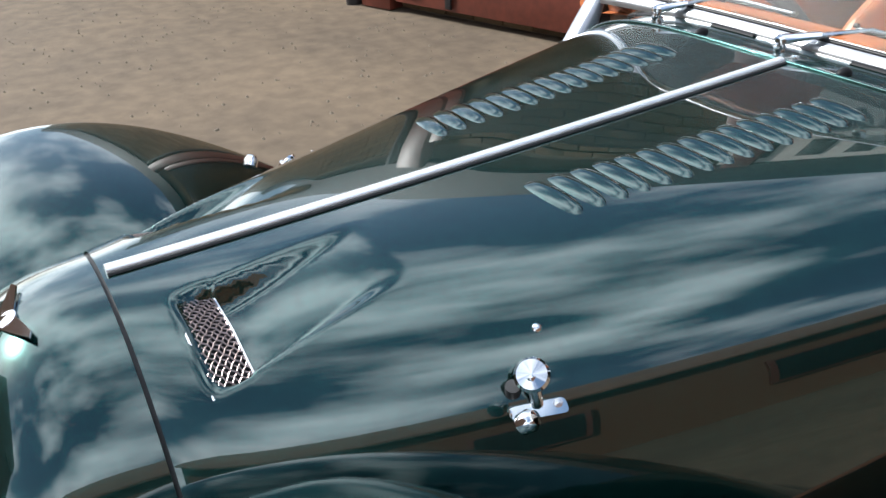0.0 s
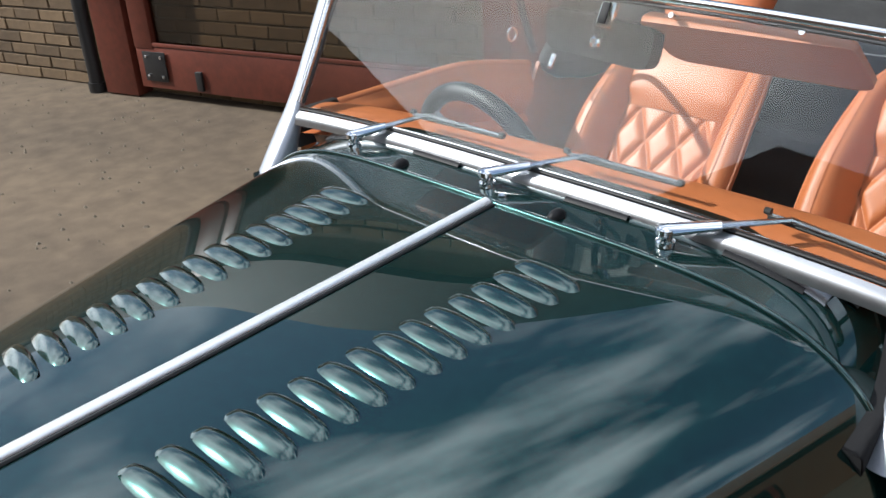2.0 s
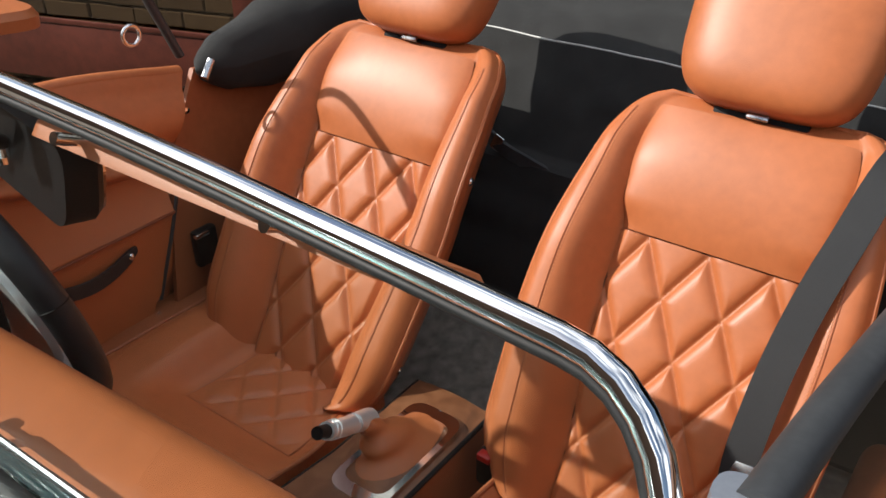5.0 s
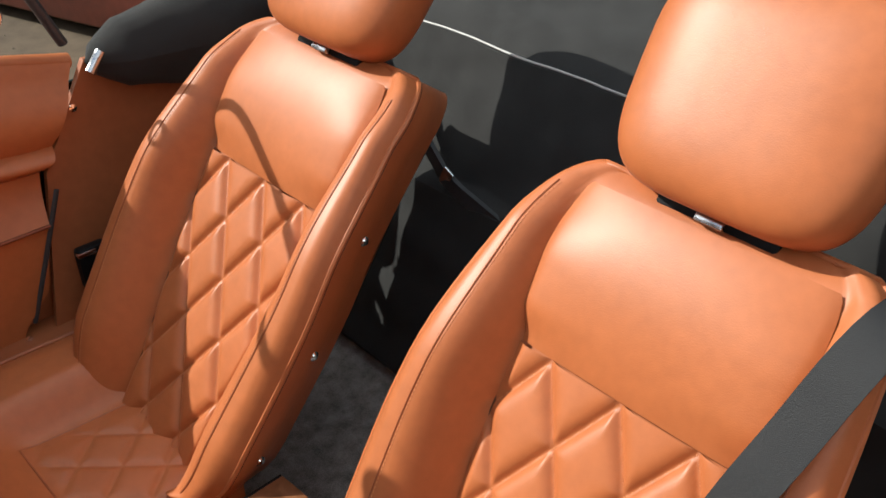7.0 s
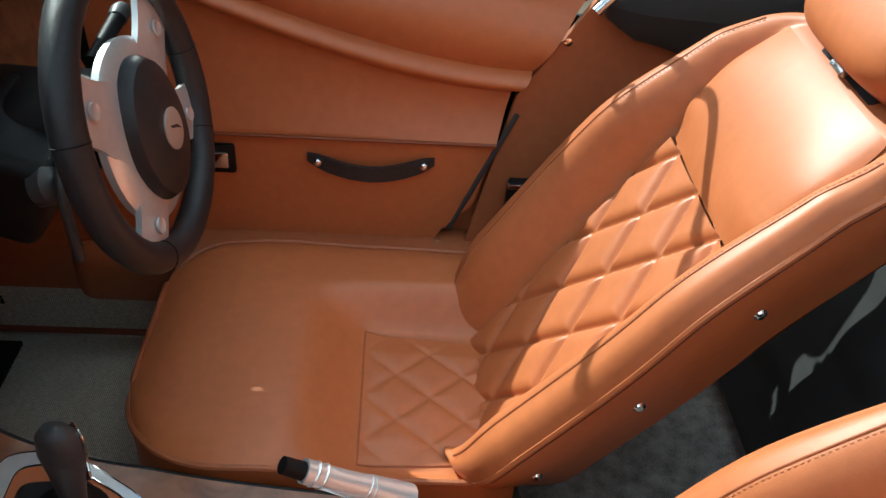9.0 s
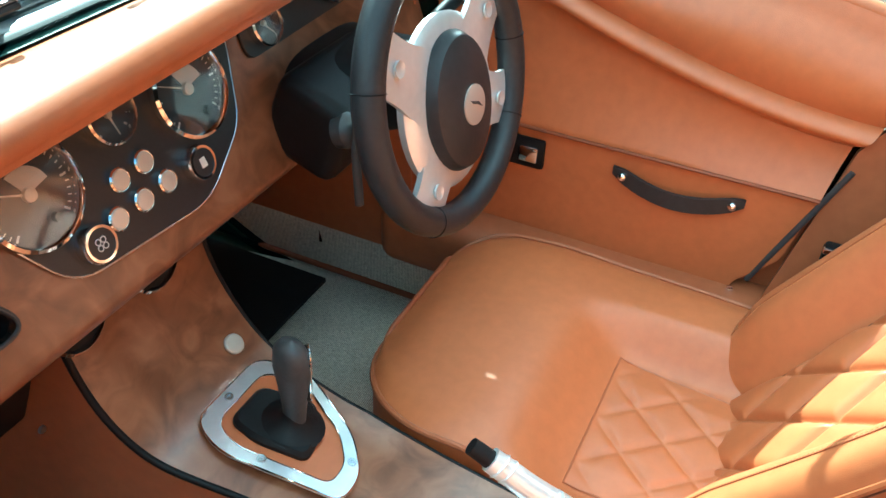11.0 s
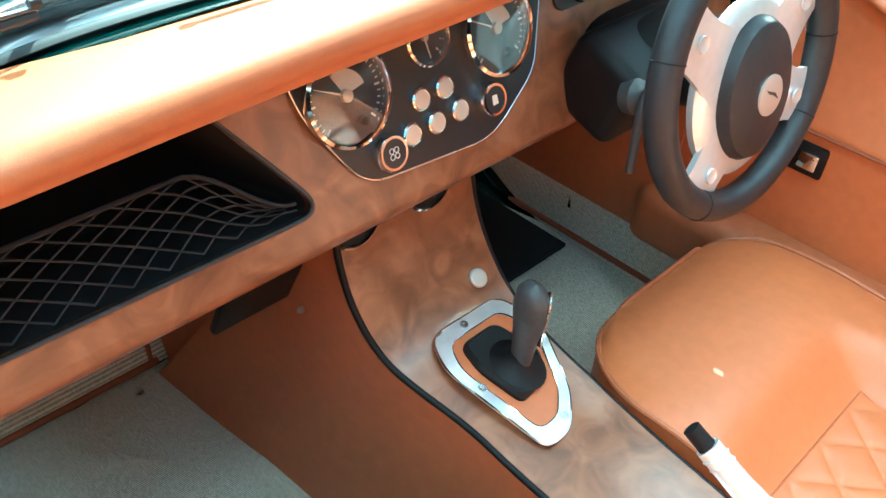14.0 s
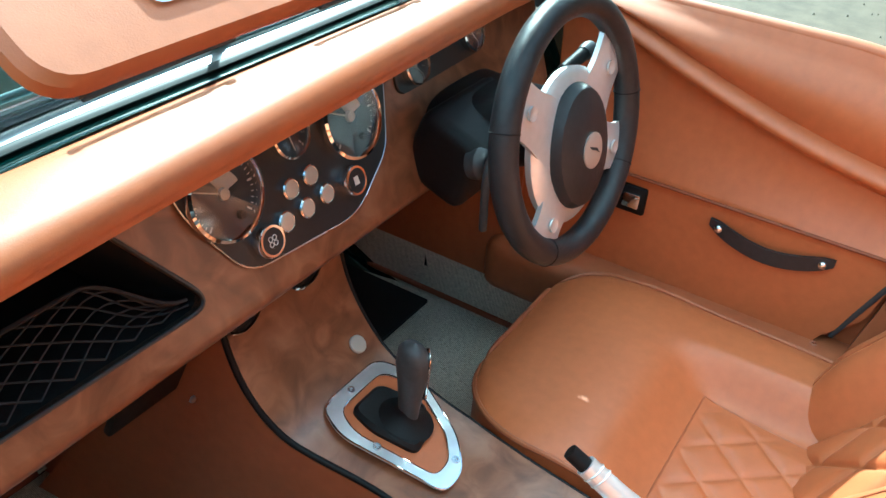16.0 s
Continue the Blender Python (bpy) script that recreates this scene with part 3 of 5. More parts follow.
for side in (1, -1):
    wg = wing(side)
    pts = [Vector((side * 0.318 + side * 0.20 * clamp((y + 1.1) / 1.2), y, 0.30 - 0.06 * (y + 1.1))) for y in [-1.35 + 0.12 * i for i in range(9)]]
    tube("wing_piping", pts, 0.006, RUBBER, wg, "black wing piping", 8)
    m = axes((side * 0.66, -1.12, 0.33), (0, 1, 0), (0, 0, 1), (side, 0, 0))
    tyre = turned("wheel", [(0.20, -0.10), (0.30, -0.105), (0.325, -0.08), (0.33, 0.0), (0.325, 0.08), (0.30, 0.105), (0.20, 0.10)], m, RUBBER, car, "black tyre", 36)
    turned("rim", [(0.205, -0.09), (0.205, 0.085), (0.18, 0.07), (0.06, 0.06), (0, 0.07)], m, STEEL, tyre, "", 36)
# small side lamp on the far wing's root
for side in (-1, 1):
    lm = turned("side_lamp", [(0.011, -0.012), (0.012, 0.0), (0.008, 0.007), (0, 0.009)], Matrix.Translation((side * 0.392, -0.80, 0.812)) @ pose(0, 0, 0, -30, side * 40, 0), CHROME, car, "small chrome side lamp")

# scuttle fittings
def scuttle_z(x, y):
    return bonnet_z(x, y)


def band(name, x0, x1, y0, y1, lift, mat, parent, label="", n=60, bow=0.0):
    def fn(u, v):
        x = x0 + (x1 - x0) * u
        y = y0 + (y1 - y0) * v - bow * (x / 0.5) ** 2
        return (x, y, scuttle_z(x, y) + lift + 0.004 * math.sin(math.pi * v))
    return sheet(name, fn, n, 5, mat, parent, label, solid=0.002)


band("screen_base_strip", -0.445, 0.445, 0.074, 0.106, 0.003, SATIN, car, "brushed steel strip below the windscreen", bow=0.02)
band("screen_seal", -0.47, 0.47, 0.107, 0.122, 0.004, RUBBER, car, "black rubber windscreen seal", bow=0.02)
for a, b in ((-0.215, -0.115), (0.085, 0.185), (0.32, 0.42), (-0.42, -0.35)):
    band("scuttle_vent", a, b, 0.056, 0.068, 0.001, BLACK, car, "black oblong scuttle vent", 10)
for x, y in ((-0.198, 0.016), (0.104, 0.018)):
    m = axes((x, y, scuttle_z(x, y)), (1, 0, 0), (0, 1, 0), (0, 0, 1))
    v, f = grid(lambda u, w: m @ Vector((0.010 * math.cos(6.2832 * u) * math.sin(1.5708 * w), (0.016 * math.sin(6.2832 * u)) * math.sin(1.5708 * w), 0.011 * math.cos(1.5708 * w))), 14, 6, True)
    mesh_object("washer_jet", v, f, BLACK, car, "small black washer jet", 60)
turned("scuttle_rivet", [(0.007, 0), (0.0065, 0.003), (0, 0.005)], Matrix.Translation((0.004, 0.024, scuttle_z(0, 0.024))), CHROME, car, "small chrome stud", 14)

# wipers
def wiper(px, elbow, tip):
    p = Vector((px, 0.036, scuttle_z(px, 0.036)))
    w = turned("wiper", [(0.012, 0), (0.012, 0.006), (0.0085, 0.008), (0.0085, 0.014), (0.013, 0.016), (0.013, 0.023), (0.008, 0.026), (0, 0.0265)], Matrix.Translation(p), CHROME, car, "polished chrome wiper with black blade", 20)
    a, e, t = p + Vector((0, 0, 0.020)), Vector(elbow), Vector(tip)
    mid = a.lerp(e, 0.45)
    v, f = tube_data([a - (e - a).normalized() * 0.008, a, mid], [0.0105, 0.0115, 0.008], 10, 0.75)
    mesh_object("wiper_arm", v, f, CHROME, w)
    v, f = tube_data([mid, e, e.lerp(t, 0.30)], [0.0055, 0.0042, 0.0036], 8, 0.8)
    mesh_object("wiper_rod", v, f, STEEL, w)
    s = e + (e - t).normalized() * 0.03
    v, f = tube_data([s + Vector((0, 0, -0.004)), e.lerp(t, 0.3), t], 0.0026, 8, 1.0)
    mesh_object("blade_holder", v, f, STEEL, w)
    v, f = tube_data([s + Vector((0, 0.002, -0.008)), t + Vector((0, 0.002, -0.004))], 0.003, 6, 1.0)
    mesh_object("blade", v, f, RUBBER, w, "black rubber blade")
    for q in (s, t):
        v, f = tube_data([q + Vector((-0.004, 0, 0)), q + Vector((0.004, 0, 0))], 0.0045, 8)
        mesh_object("blade_cap", v, f, RUBBER, w)


wiper(-0.334, (-0.245, 0.120, 0.978), (-0.085, 0.124, 0.976))
wiper(-0.036, (0.070, 0.122, 0.980), (0.219, 0.126, 0.976))
wiper(0.256, (0.372, 0.116, 0.972), (0.520, 0.112, 0.958))

# windscreen
def screen(x, z, off=0.0):
    return Vector((x, 0.068 + 0.545 * (z - 0.93) + off * 0.88, z - off * 0.48))


def screen_outline(inset=0.0, n=7):
    hw, top, r = 0.540 - inset, 1.172 - inset, 0.062 - inset
    pts = [(-hw - 0.004, 0.955), (-hw, 1.04)]
    for k in range(n + 1):
        a = math.pi - k * math.pi / 2 / n
        pts.append((-hw + r + r * math.cos(a), top - r + r * math.sin(a)))
    for k in range(1, 10):
        t = k / 10
        pts.append(((-hw + r) * (1 - t) + (hw - r) * t, top + 0.014 * math.sin(math.pi * t)))
    for k in range(n + 1):
        a = math.pi / 2 - k * math.pi / 2 / n
        pts.append((hw - r + r * math.cos(a), top - r + r * math.sin(a)))
    return pts + [(hw, 1.04), (hw + 0.004, 0.955)]


wind = tube("windscreen_frame", [screen(x, z) for x, z in screen_outline()], 0.0064, CHROME, car, "polished chrome windscreen frame", 14, 1.0)
inner = screen_outline(0.008)
low = [(0.53 - 1.06 * k / 20, 0.948 - 0.010 * abs(0.5 - k / 20) * 2) for k in range(21)]
vs = [screen(x, z) for x, z in inner + low]
gl = mesh_object("windscreen_glass", [*vs, *[q + Vector((0, 0.004, -0.002)) for q in vs]],
                 [tuple(range(len(vs))), tuple(range(len(vs), 2 * len(vs)))[::-1]], GLASS, wind, "clear windscreen glass")
gl.visible_shadow = False
tube("inner_seal", [screen(x, z, 0.004) for x, z in screen_outline(0.008)], 0.003, RUBBER, wind, "", 8)
def channel(z0, z1, off):
    return lambda u, v: screen(-0.532 + 1.064 * u, z0 + (z1 - z0) * v - 0.012 * abs(2 * u - 1) ** 3, off - 0.004 * math.sin(math.pi * v))


sheet("lower_channel", channel(0.930, 0.9535, -0.004), 40, 6, SATIN, wind, "satin steel lower channel", solid=0.003)
sheet("glazing_gap", channel(0.954, 0.9595, -0.001), 40, 3, RUBBER, wind, "black glazing rubber", solid=0.002)
tube("channel_edge", [screen(0.53 - 1.06 * k / 40, 0.960 - 0.012 * abs(1 - k / 20) ** 3, -0.005) for k in range(41)], 0.0016, CHROME, wind, "", 6)
for side in (1, -1):
    def post_fn(u, v):
        z = 0.80 + 0.345 * v
        c = screen(side * 0.560, z)
        a = 2 * math.pi * u
        w = 0.0145 + 0.012 * clamp((0.99 - z) / 0.10)
        return (c.x + side * w * math.copysign(abs(math.cos(a)) ** 0.7, math.cos(a)) * side, c.y + 0.006 + (0.010 + 0.03 * clamp((0.95 - z) / 0.15)) * math.copysign(abs(math.sin(a)) ** 0.7, math.sin(a)), c.z)
    v, f = grid(post_fn, 20, 10, True)
    f.append(tuple(i * 11 + 10 for i in range(20)))
    ps = mesh_object("windscreen_post", v, f, SILVER, car, "silver painted windscreen post", 50)
    turned("post_screw", [(0.0035, -0.002), (0.003, 0.0012), (0, 0.0018)], axes(screen(side * 0.5745, 1.06, 0.006), (0, 1, 0), (0, 0, 1), (side, 0, 0)), STEEL, ps, "", 12)
    # foot of the post lying on the scuttle
    def foot(u, v):
        a0, a1 = 0.80, 0.20
        a = a0 + (a1 - a0) * u
        hw = 0.005 + 0.030 * ease(u * 2.2) * (1 - 0.3 * u)
        y = 0.088 - 0.020 * u + hw * (2 * v - 1)
        w, top, n = bonnet_shape(y)
        x = (w + 0.007) * math.cos(a) ** (2 / n)
        z = 0.40 + (top + 0.007 - 0.40) * math.sin(a) ** (2 / n) + 0.003 * math.sin(math.pi * v)
        return (side * x, y, z)
    sheet("post_foot", foot, 24, 8, SILVER, ps, "", solid=0.004)
    # side screen
    rail = smooth_path([(side * 0.562, 0.190, 1.142), (side * 0.572, 0.32, 1.132), (side * 0.605, 0.62, 1.112), (side * 0.630, 0.765, 1.075), (side * 0.638, 0.825, 0.96), (side * 0.640, 0.862, 0.872)], 6)
    ss = tube("side_screen", rail, 0.0095, GREY, car, "black framed clear side screen", 12, 0.8)
    front = [screen(side * 0.571, z, 0.022) for z in (1.13, 1.06, 0.99, 0.93)]
    poly = rail + [Vector((side * 0.648, y, 0.885 + 0.0 * y)) for y in (0.7, 0.5, 0.3)] + front[::-1]
    if side < 0:
        poly = None
    g = None if poly is None else mesh_object("side_glass", [*poly, *[q + Vector((side * 0.003, 0, 0)) for q in poly]], [tuple(range(len(poly))), tuple(range(len(poly), 2 * len(poly)))[::-1]], GLASS, ss, "clear side window")
    if g:
        g.visible_shadow = False
    tube("front_rail", [Vector(q) for q in front], 0.0062, GREY, ss, "", 8)
    # added block, driver's side only: keeps a sun patch off the cushion
    if side < 0:
        bx = bmesh.new()
        add_box(bx, (side * 0.602, 0.155, 0.885), (0.02, 0.11, 0.075), None, 0.006)
        part("sun_block", bx, RUBBER, ss, "added black block that stops sun at the post base")
    rg = [Vector((side * 0.628, 0.768 + 0.016 * math.cos(6.2832 * k / 20), 0.935 + 0.016 * math.sin(6.2832 * k / 20))) for k in range(20)]
    tube("finger_ring", rg, 0.0035, CHROME, ss, "chrome finger ring", 8, 1, True)

# mirror and visors
mc = Vector((0.005, 0.262, 1.108))
ol = rounded([(-0.105, -0.030), (0.105, -0.030), (0.112, 0.030), (-0.112, 0.030)], 0.02, 5)
MM = axes(mc, (0.985, -0.17, 0), (0, 0.15, 0.99), (0.17, 0.98, -0.15))
mir = slab("rear_view_mirror", ol, MM, -0.028, 0.0, BLACK, car, "black rear-view mirror", 0.006)
slab("mirror_glass", [q * 0.92 for q in ol], MM, 0.0, 0.003, MIRROR, mir, "mirror glass")
tube("mirror_stem", [mc + Vector((0, -0.02, 0)), mc + Vector((0.01, -0.045, 0.02)), screen(0.02, 1.165, 0.02)], 0.006, BLACK, mir, "", 10)
turned("stem_ball", [(0, -0.012), (0.010, -0.006), (0.012, 0), (0.010, 0.006), (0, 0.012)], Matrix.Translation(mc + Vector((0, -0.03, 0))), CHROME, mir, "", 16)
bx = bmesh.new()
add_box(bx, screen(0.043, 1.166, 0.010), (0.026, 0.010, 0.050), Euler((radians(-28), 0, 0)).to_matrix(), 0.003)
clip = part("visor_clip", bx, CHROME, car, "chrome visor clip")
bx = bmesh.new()
add_box(bx, screen(0.043, 1.160, 0.001), (0.014, 0.004, 0.030), Euler((radians(-28), 0, 0)).to_matrix(), 0.001)
part("clip_pad", bx, BLACK, clip)


def visor(x0, x1, hinge, edge, mirror):
    h, e = Vector((0, *hinge)), Vector((0, *edge))
    up = (h - e).normalized()
    ln = (h - e).length
    nrm = Vector((1, 0, 0)).cross(up)
    if nrm.y < 0:
        nrm = -nrm
    mm = axes(((x0 + x1) / 2, e.y, e.z), (1, 0, 0), up, nrm)
    hw = abs(x1 - x0) / 2
    ol = rounded([(-hw, 0), (hw, 0), (hw, ln), (-hw, ln)], [0.032, 0.032, 0.012, 0.012], 6)
    vz = slab("sun_visor", ol, mm, -0.009, 0.007, LEATHER, car, "tan leather sun visor", 0.006)
    if mirror:
        slab("vanity_mirror", rounded([(-0.10, ln * 0.22), (0.050, ln * 0.22), (0.050, ln * 0.92), (-0.10, ln * 0.92)], 0.012, 4), mm, 0.0065, 0.0095, MIRROR, vz, "vanity mirror")
    for sx in (-0.6, 0.6):
        tube("visor_pin", [mm @ Vector((sx * hw, ln, 0)), mm @ Vector((sx * hw, ln + 0.02, -0.004))], 0.004, CHROME, vz, "", 8)


visor(0.085, 0.375, (0.218, 1.158), (0.320, 1.082), True)
visor(-0.43, -0.128, (0.222, 1.166), (0.367, 1.150), False)

# ---- cockpit ----
# dash pad
def pad_fn(u, v):
    x = -0.575 + 1.15 * u
    prof = PAD[min(int(v * (len(PAD) - 1)), len(PAD) - 2)], PAD[min(int(v * (len(PAD) - 1)) + 1, len(PAD) - 1)]
    k = v * (len(PAD) - 1) - min(int(v * (len(PAD) - 1)), len(PAD) - 2)
    y, z = prof[0][1] * (1 - k) + prof[1][1] * k, prof[0][2] * (1 - k) + prof[1][2] * k
    e = (abs(x) / 0.575) ** 4
    y -= 0.034 * clamp((0.42 - x) / 0.80) * clamp((y - 0.16) / 0.075)
    return (x, y - 0.02 * e, z - 0.018 * e)


PAD = smooth_path([(0, 0.116, 0.936), (0, 0.150, 0.946), (0, 0.195, 0.947), (0, 0.220, 0.943), (0, 0.236, 0.932), (0, 0.236, 0.918), (0, 0.222, 0.908), (0, 0.120, 0.902)], 4)
sheet("dash_pad", pad_fn, 60, 56, LEATHER, car, "padded tan leather dash top")

DN, DU = Vector((0, 0.944, 0.33)), Vector((0, -0.33, 0.944))
DASH = axes((0, 0.172, 0.78), (1, 0, 0), DU, DN)


def dv(z):
    return (z - 0.78) / 0.944


dash = slab("dashboard", rounded([(0.02, dv(0.725)), (0.575, dv(0.725)), (0.575, dv(0.905)), (0.02, dv(0.905))], 0.002, 8), DASH, -0.012, 0.0, BURR, car, "burr walnut dashboard",
            hole=rounded([(0.150, dv(0.748)), (0.545, dv(0.752)), (0.545, dv(0.892)), (0.262, dv(0.892))], [0.034, 0.03, 0.01, 0.01], 8))
slab("dash_panel", rounded([(-0.575, dv(0.725)), (0.02, dv(0.725)), (0.02, dv(0.905)), (-0.575, dv(0.905))], 0.002, 3), DASH, -0.012, 0.0, BURR, dash)
LIP = smooth_path([DASH @ Vector((0, dv(0.7255), 0.0)), DASH @ Vector((0, dv(0.714), -0.002)), DASH @ Vector((0, dv(0.706), -0.012)), DASH @ Vector((0, dv(0.706), -0.035))], 4)
sheet("dash_lip", lambda u, v: (-0.575 + 1.15 * u, *LIP[round(v * (len(LIP) - 1))][1:]), 30, len(LIP) - 1, BURR, dash, "rounded lower edge")

shelf_ol = rounded([(0.150, dv(0.748)), (0.545, dv(0.752)), (0.545, dv(0.892)), (0.262, dv(0.892))], [0.034, 0.03, 0.01, 0.01], 8)
sh = slab("parcel_shelf", shelf_ol, DASH, -0.20, -0.196, MATBLACK, car, "black lined parcel shelf with net")
n = len(shelf_ol)
vs = [DASH @ Vector((*p, z)) for z in (-0.2, -0.001) for p in shelf_ol]
mesh_object("shelf_lining", vs, [(k, (k + 1) % n, n + (k + 1) % n, n + k) for k in range(n)], MATBLACK, sh)
tube("shelf_edge", [DASH @ Vector((*p, 0.001)) for p in shelf_ol], 0.0022, GREY, sh, "grey edge trim", 6, 1, True)


def net_p(a, b):
    x = 0.175 + 0.36 * a
    top = dv(0.762 + 0.060 * ease(a / 0.28))
    lo = dv(0.756)
    return DASH @ Vector((x, lo + (top - lo) * b, -0.008 - 0.012 * math.sin(math.pi * b)))


vs, fs = [], []
for fam in (1, -1):
    for k in range(-6, 18):
        pts = [net_p(k / 11 + fam * (j / 10) * 0.36, j / 10) for j in range(11) if 0 <= k / 11 + fam * (j / 10) * 0.36 <= 1]
        if len(pts) > 1:
            v, f = tube_data(pts, 0.0011, 5)
            fs += [tuple(i + len(vs) for i in q) for q in f]
            vs += v
v, f = tube_data([net_p(j / 30, 1.0) for j in range(31)], 0.0022, 6)
fs += [tuple(i + len(vs) for i in q) for q in f]
vs += v
mesh_object("net", vs, fs, NETCORD, sh, "dark elastic storage net", 60)

hexo = [(0.164, 0.905), (0.158, 0.838), (0.102, 0.753), (-0.074, 0.741), (-0.152, 0.790), (-0.178, 0.868), (-0.178, 0.905)]
pan = slab("instrument_panel", rounded([(x, dv(z)) for x, z in hexo], [0.004, 0.03, 0.03, 0.03, 0.02, 0.02, 0.004], 5), DASH, -0.004, 0.004, PANEL, car, "matt black instrument panel with silver edge", 0.001)
tube("panel_edge", [DASH @ Vector((*p, 0.003)) for p in rounded([(x, dv(z)) for x, z in hexo], [0.004, 0.03, 0.03, 0.03, 0.02, 0.02, 0.004], 5)], 0.0014, STEEL, pan, "", 6, 1, True)
pan2 = slab("small_gauge_panel", rounded([(-0.410, dv(0.840)), (-0.200, dv(0.836)), (-0.200, dv(0.895)), (-0.410, dv(0.895))], 0.018, 5), DASH, -0.004, 0.004, PANEL, car, "matt black gauge panel", 0.001)


def gauge(x, z, r, needle, big):
    m = DASH @ Matrix.Translation((x, dv(z), 0.004))
    g = turned("gauge", [(r * 1.0, -0.002), (r * 1.06, 0.004), (r * 1.05, 0.010), (r * 0.98, 0.012), (r * 0.93, 0.008), (r * 0.92, -0.0018)], m, CHROME, car, "round chrome-rimmed gauge", 40)
    turned("dial_face", [(r * 0.95, -0.001), (r * 0.95, 0.001), (0, 0.0012)], m, DIALFACE, g, "", 36)
    arc = [m @ Vector((r * 0.78 * math.cos(a), r * 0.78 * math.sin(a), 0.0016)) for a in [radians(225 - 270 * k / 30) for k in range(31)]]
    vs, fs = [], []
    for k in range(0, 31, 1 if big else 3):
        a = radians(225 - 270 * k / 30)
        c, s = math.cos(a), math.sin(a)
        w = 0.0006 if k % 5 else 0.0011
        r0 = 0.80 if k % 5 else 0.74
        b = len(vs)
        vs += [m @ Vector((r * q * c - t * s, r * q * s + t * c, 0.0018)) for q, t in ((r0, w), (0.88, w), (0.88, -w), (r0, -w))]
        fs.append((b, b + 1, b + 2, b + 3))
    mesh_object("dial_marks", vs, fs, PALE, g)
    if big:
        sec = [Vector((0, 0))] + [Vector((r * 0.52 * math.cos(radians(a)), r * 0.52 * math.sin(radians(a)))) for a in range(60, 176, 12)]
        slab("dial_print", sec, m, 0.0012, 0.0018, PALE, g, "pale dial print")
        turned("trip_knob", [(r * 0.10, 0.001), (r * 0.09, 0.007), (0, 0.008)], m @ Matrix.Translation((-r * 0.28, -r * 0.6, 0)), BLACK, g, "", 14)
    a = radians(needle)
    d, e = Vector((math.cos(a), math.sin(a), 0)), Vector((-math.sin(a), math.cos(a), 0))
    vs = [m @ (d * (-0.15 * r) + e * 0.0012 + Vector((0, 0, 0.004))), m @ (d * 0.80 * r + e * 0.0004 + Vector((0, 0, 0.004))), m @ (d * 0.80 * r - e * 0.0004 + Vector((0, 0, 0.004))), m @ (d * (-0.15 * r) - e * 0.0012 + Vector((0, 0, 0.004)))]
    mesh_object("needle", vs, [(0, 1, 2, 3)], PALE, g, "pale needle", solid=0.0008)
    turned("needle_cap", [(r * 0.14, 0.002), (r * 0.13, 0.006), (r * 0.06, 0.007), (0, 0.0065)], m, BUTTON, g, "", 18)
    dg = turned("dial_glass", [(r * 0.94, 0.0085), (0, 0.0088)], m, DIALGLASS, g, "clear dial glass", 30)
    dg.visible_shadow = False


gauge(0.104, 0.838, 0.0465, 25, True)
gauge(0.0, 0.862, 0.027, 260, False)
gauge(-0.100, 0.846, 0.0475, 25, True)
gauge(-0.238, 0.864, 0.024, 230, False)
gauge(-0.376, 0.868, 0.024, 230, False)
for x, z in ((0.019, 0.809), (-0.014, 0.811), (0.038, 0.781), (0.004, 0.782), (-0.030, 0.784)):
    m = DASH @ Matrix.Translation((x, dv(z), 0.004))
    b = turned("push_button", [(0.0118, 0), (0.0118, 0.005), (0.0105, 0.0062), (0.0098, 0.0058)], m, CHROME, car, "round satin silver push button", 24)
    turned("button_cap", [(0.0098, 0.001), (0.0098, 0.0062), (0.009, 0.0070), (0, 0.0072)], m, BUTTON, b, "", 24)
for x, z in ((0.071, 0.775), (-0.073, 0.782)):
    m = DASH @ Matrix.Translation((x, dv(z), 0.004))
    k = turned("rotary_knob", [(0.0185, 0), (0.0185, 0.010), (0.0170, 0.0135), (0.0145, 0.0135), (0.0144, 0.004)], m, CHROME, car, "round chrome rotary knob with black centre", 30)
    turned("knob_centre", [(0.0145, 0.006), (0.0145, 0.0125), (0, 0.013)], m, PANEL, k, "", 26)
    if x > 0:
        for q in ((-0.003, -0.003), (0.003, -0.003), (-0.003, 0.003), (0.003, 0.003)):
            ring = [m @ Vector((q[0] + 0.0027 * math.cos(6.2832 * i / 12), q[1] + 0.0027 * math.sin(6.2832 * i / 12), 0.0133)) for i in range(12)]
            tube("fan_symbol", ring, 0.0005, PALE, k, "", 5, 1, True)
    else:
        slab("window_symbol", [Vector(q) for q in ((-0.004, -0.005), (0.004, -0.005), (0.004, 0.005), (-0.003, 0.005))], m, 0.0125, 0.0134, PALE, k)

# centre console
CXL, CXR = 0.056, -0.108
CON = smooth_path([(0, 0.80, 0.462), (0, 0.60, 0.465), (0, 0.44, 0.467), (0, 0.34, 0.476), (0, 0.25, 0.496), (0, 0.195, 0.522), (0, 0.150, 0.575), (0, 0.125, 0.640), (0, 0.118, 0.725)], 8)


def con_fn(u, v):
    p = CON[round(u * (len(CON) - 1))]
    flare = 0.034 * ease((0.34 - p.y) / 0.20)
    x = (CXL + flare) * (1 - v) + (CXR - flare * 0.35 + 0.11 * max(0.0, min(0.25, p.y - 0.35))) * v
    return (x, p.y, p.z + 0.006 * math.sin(math.pi * v))


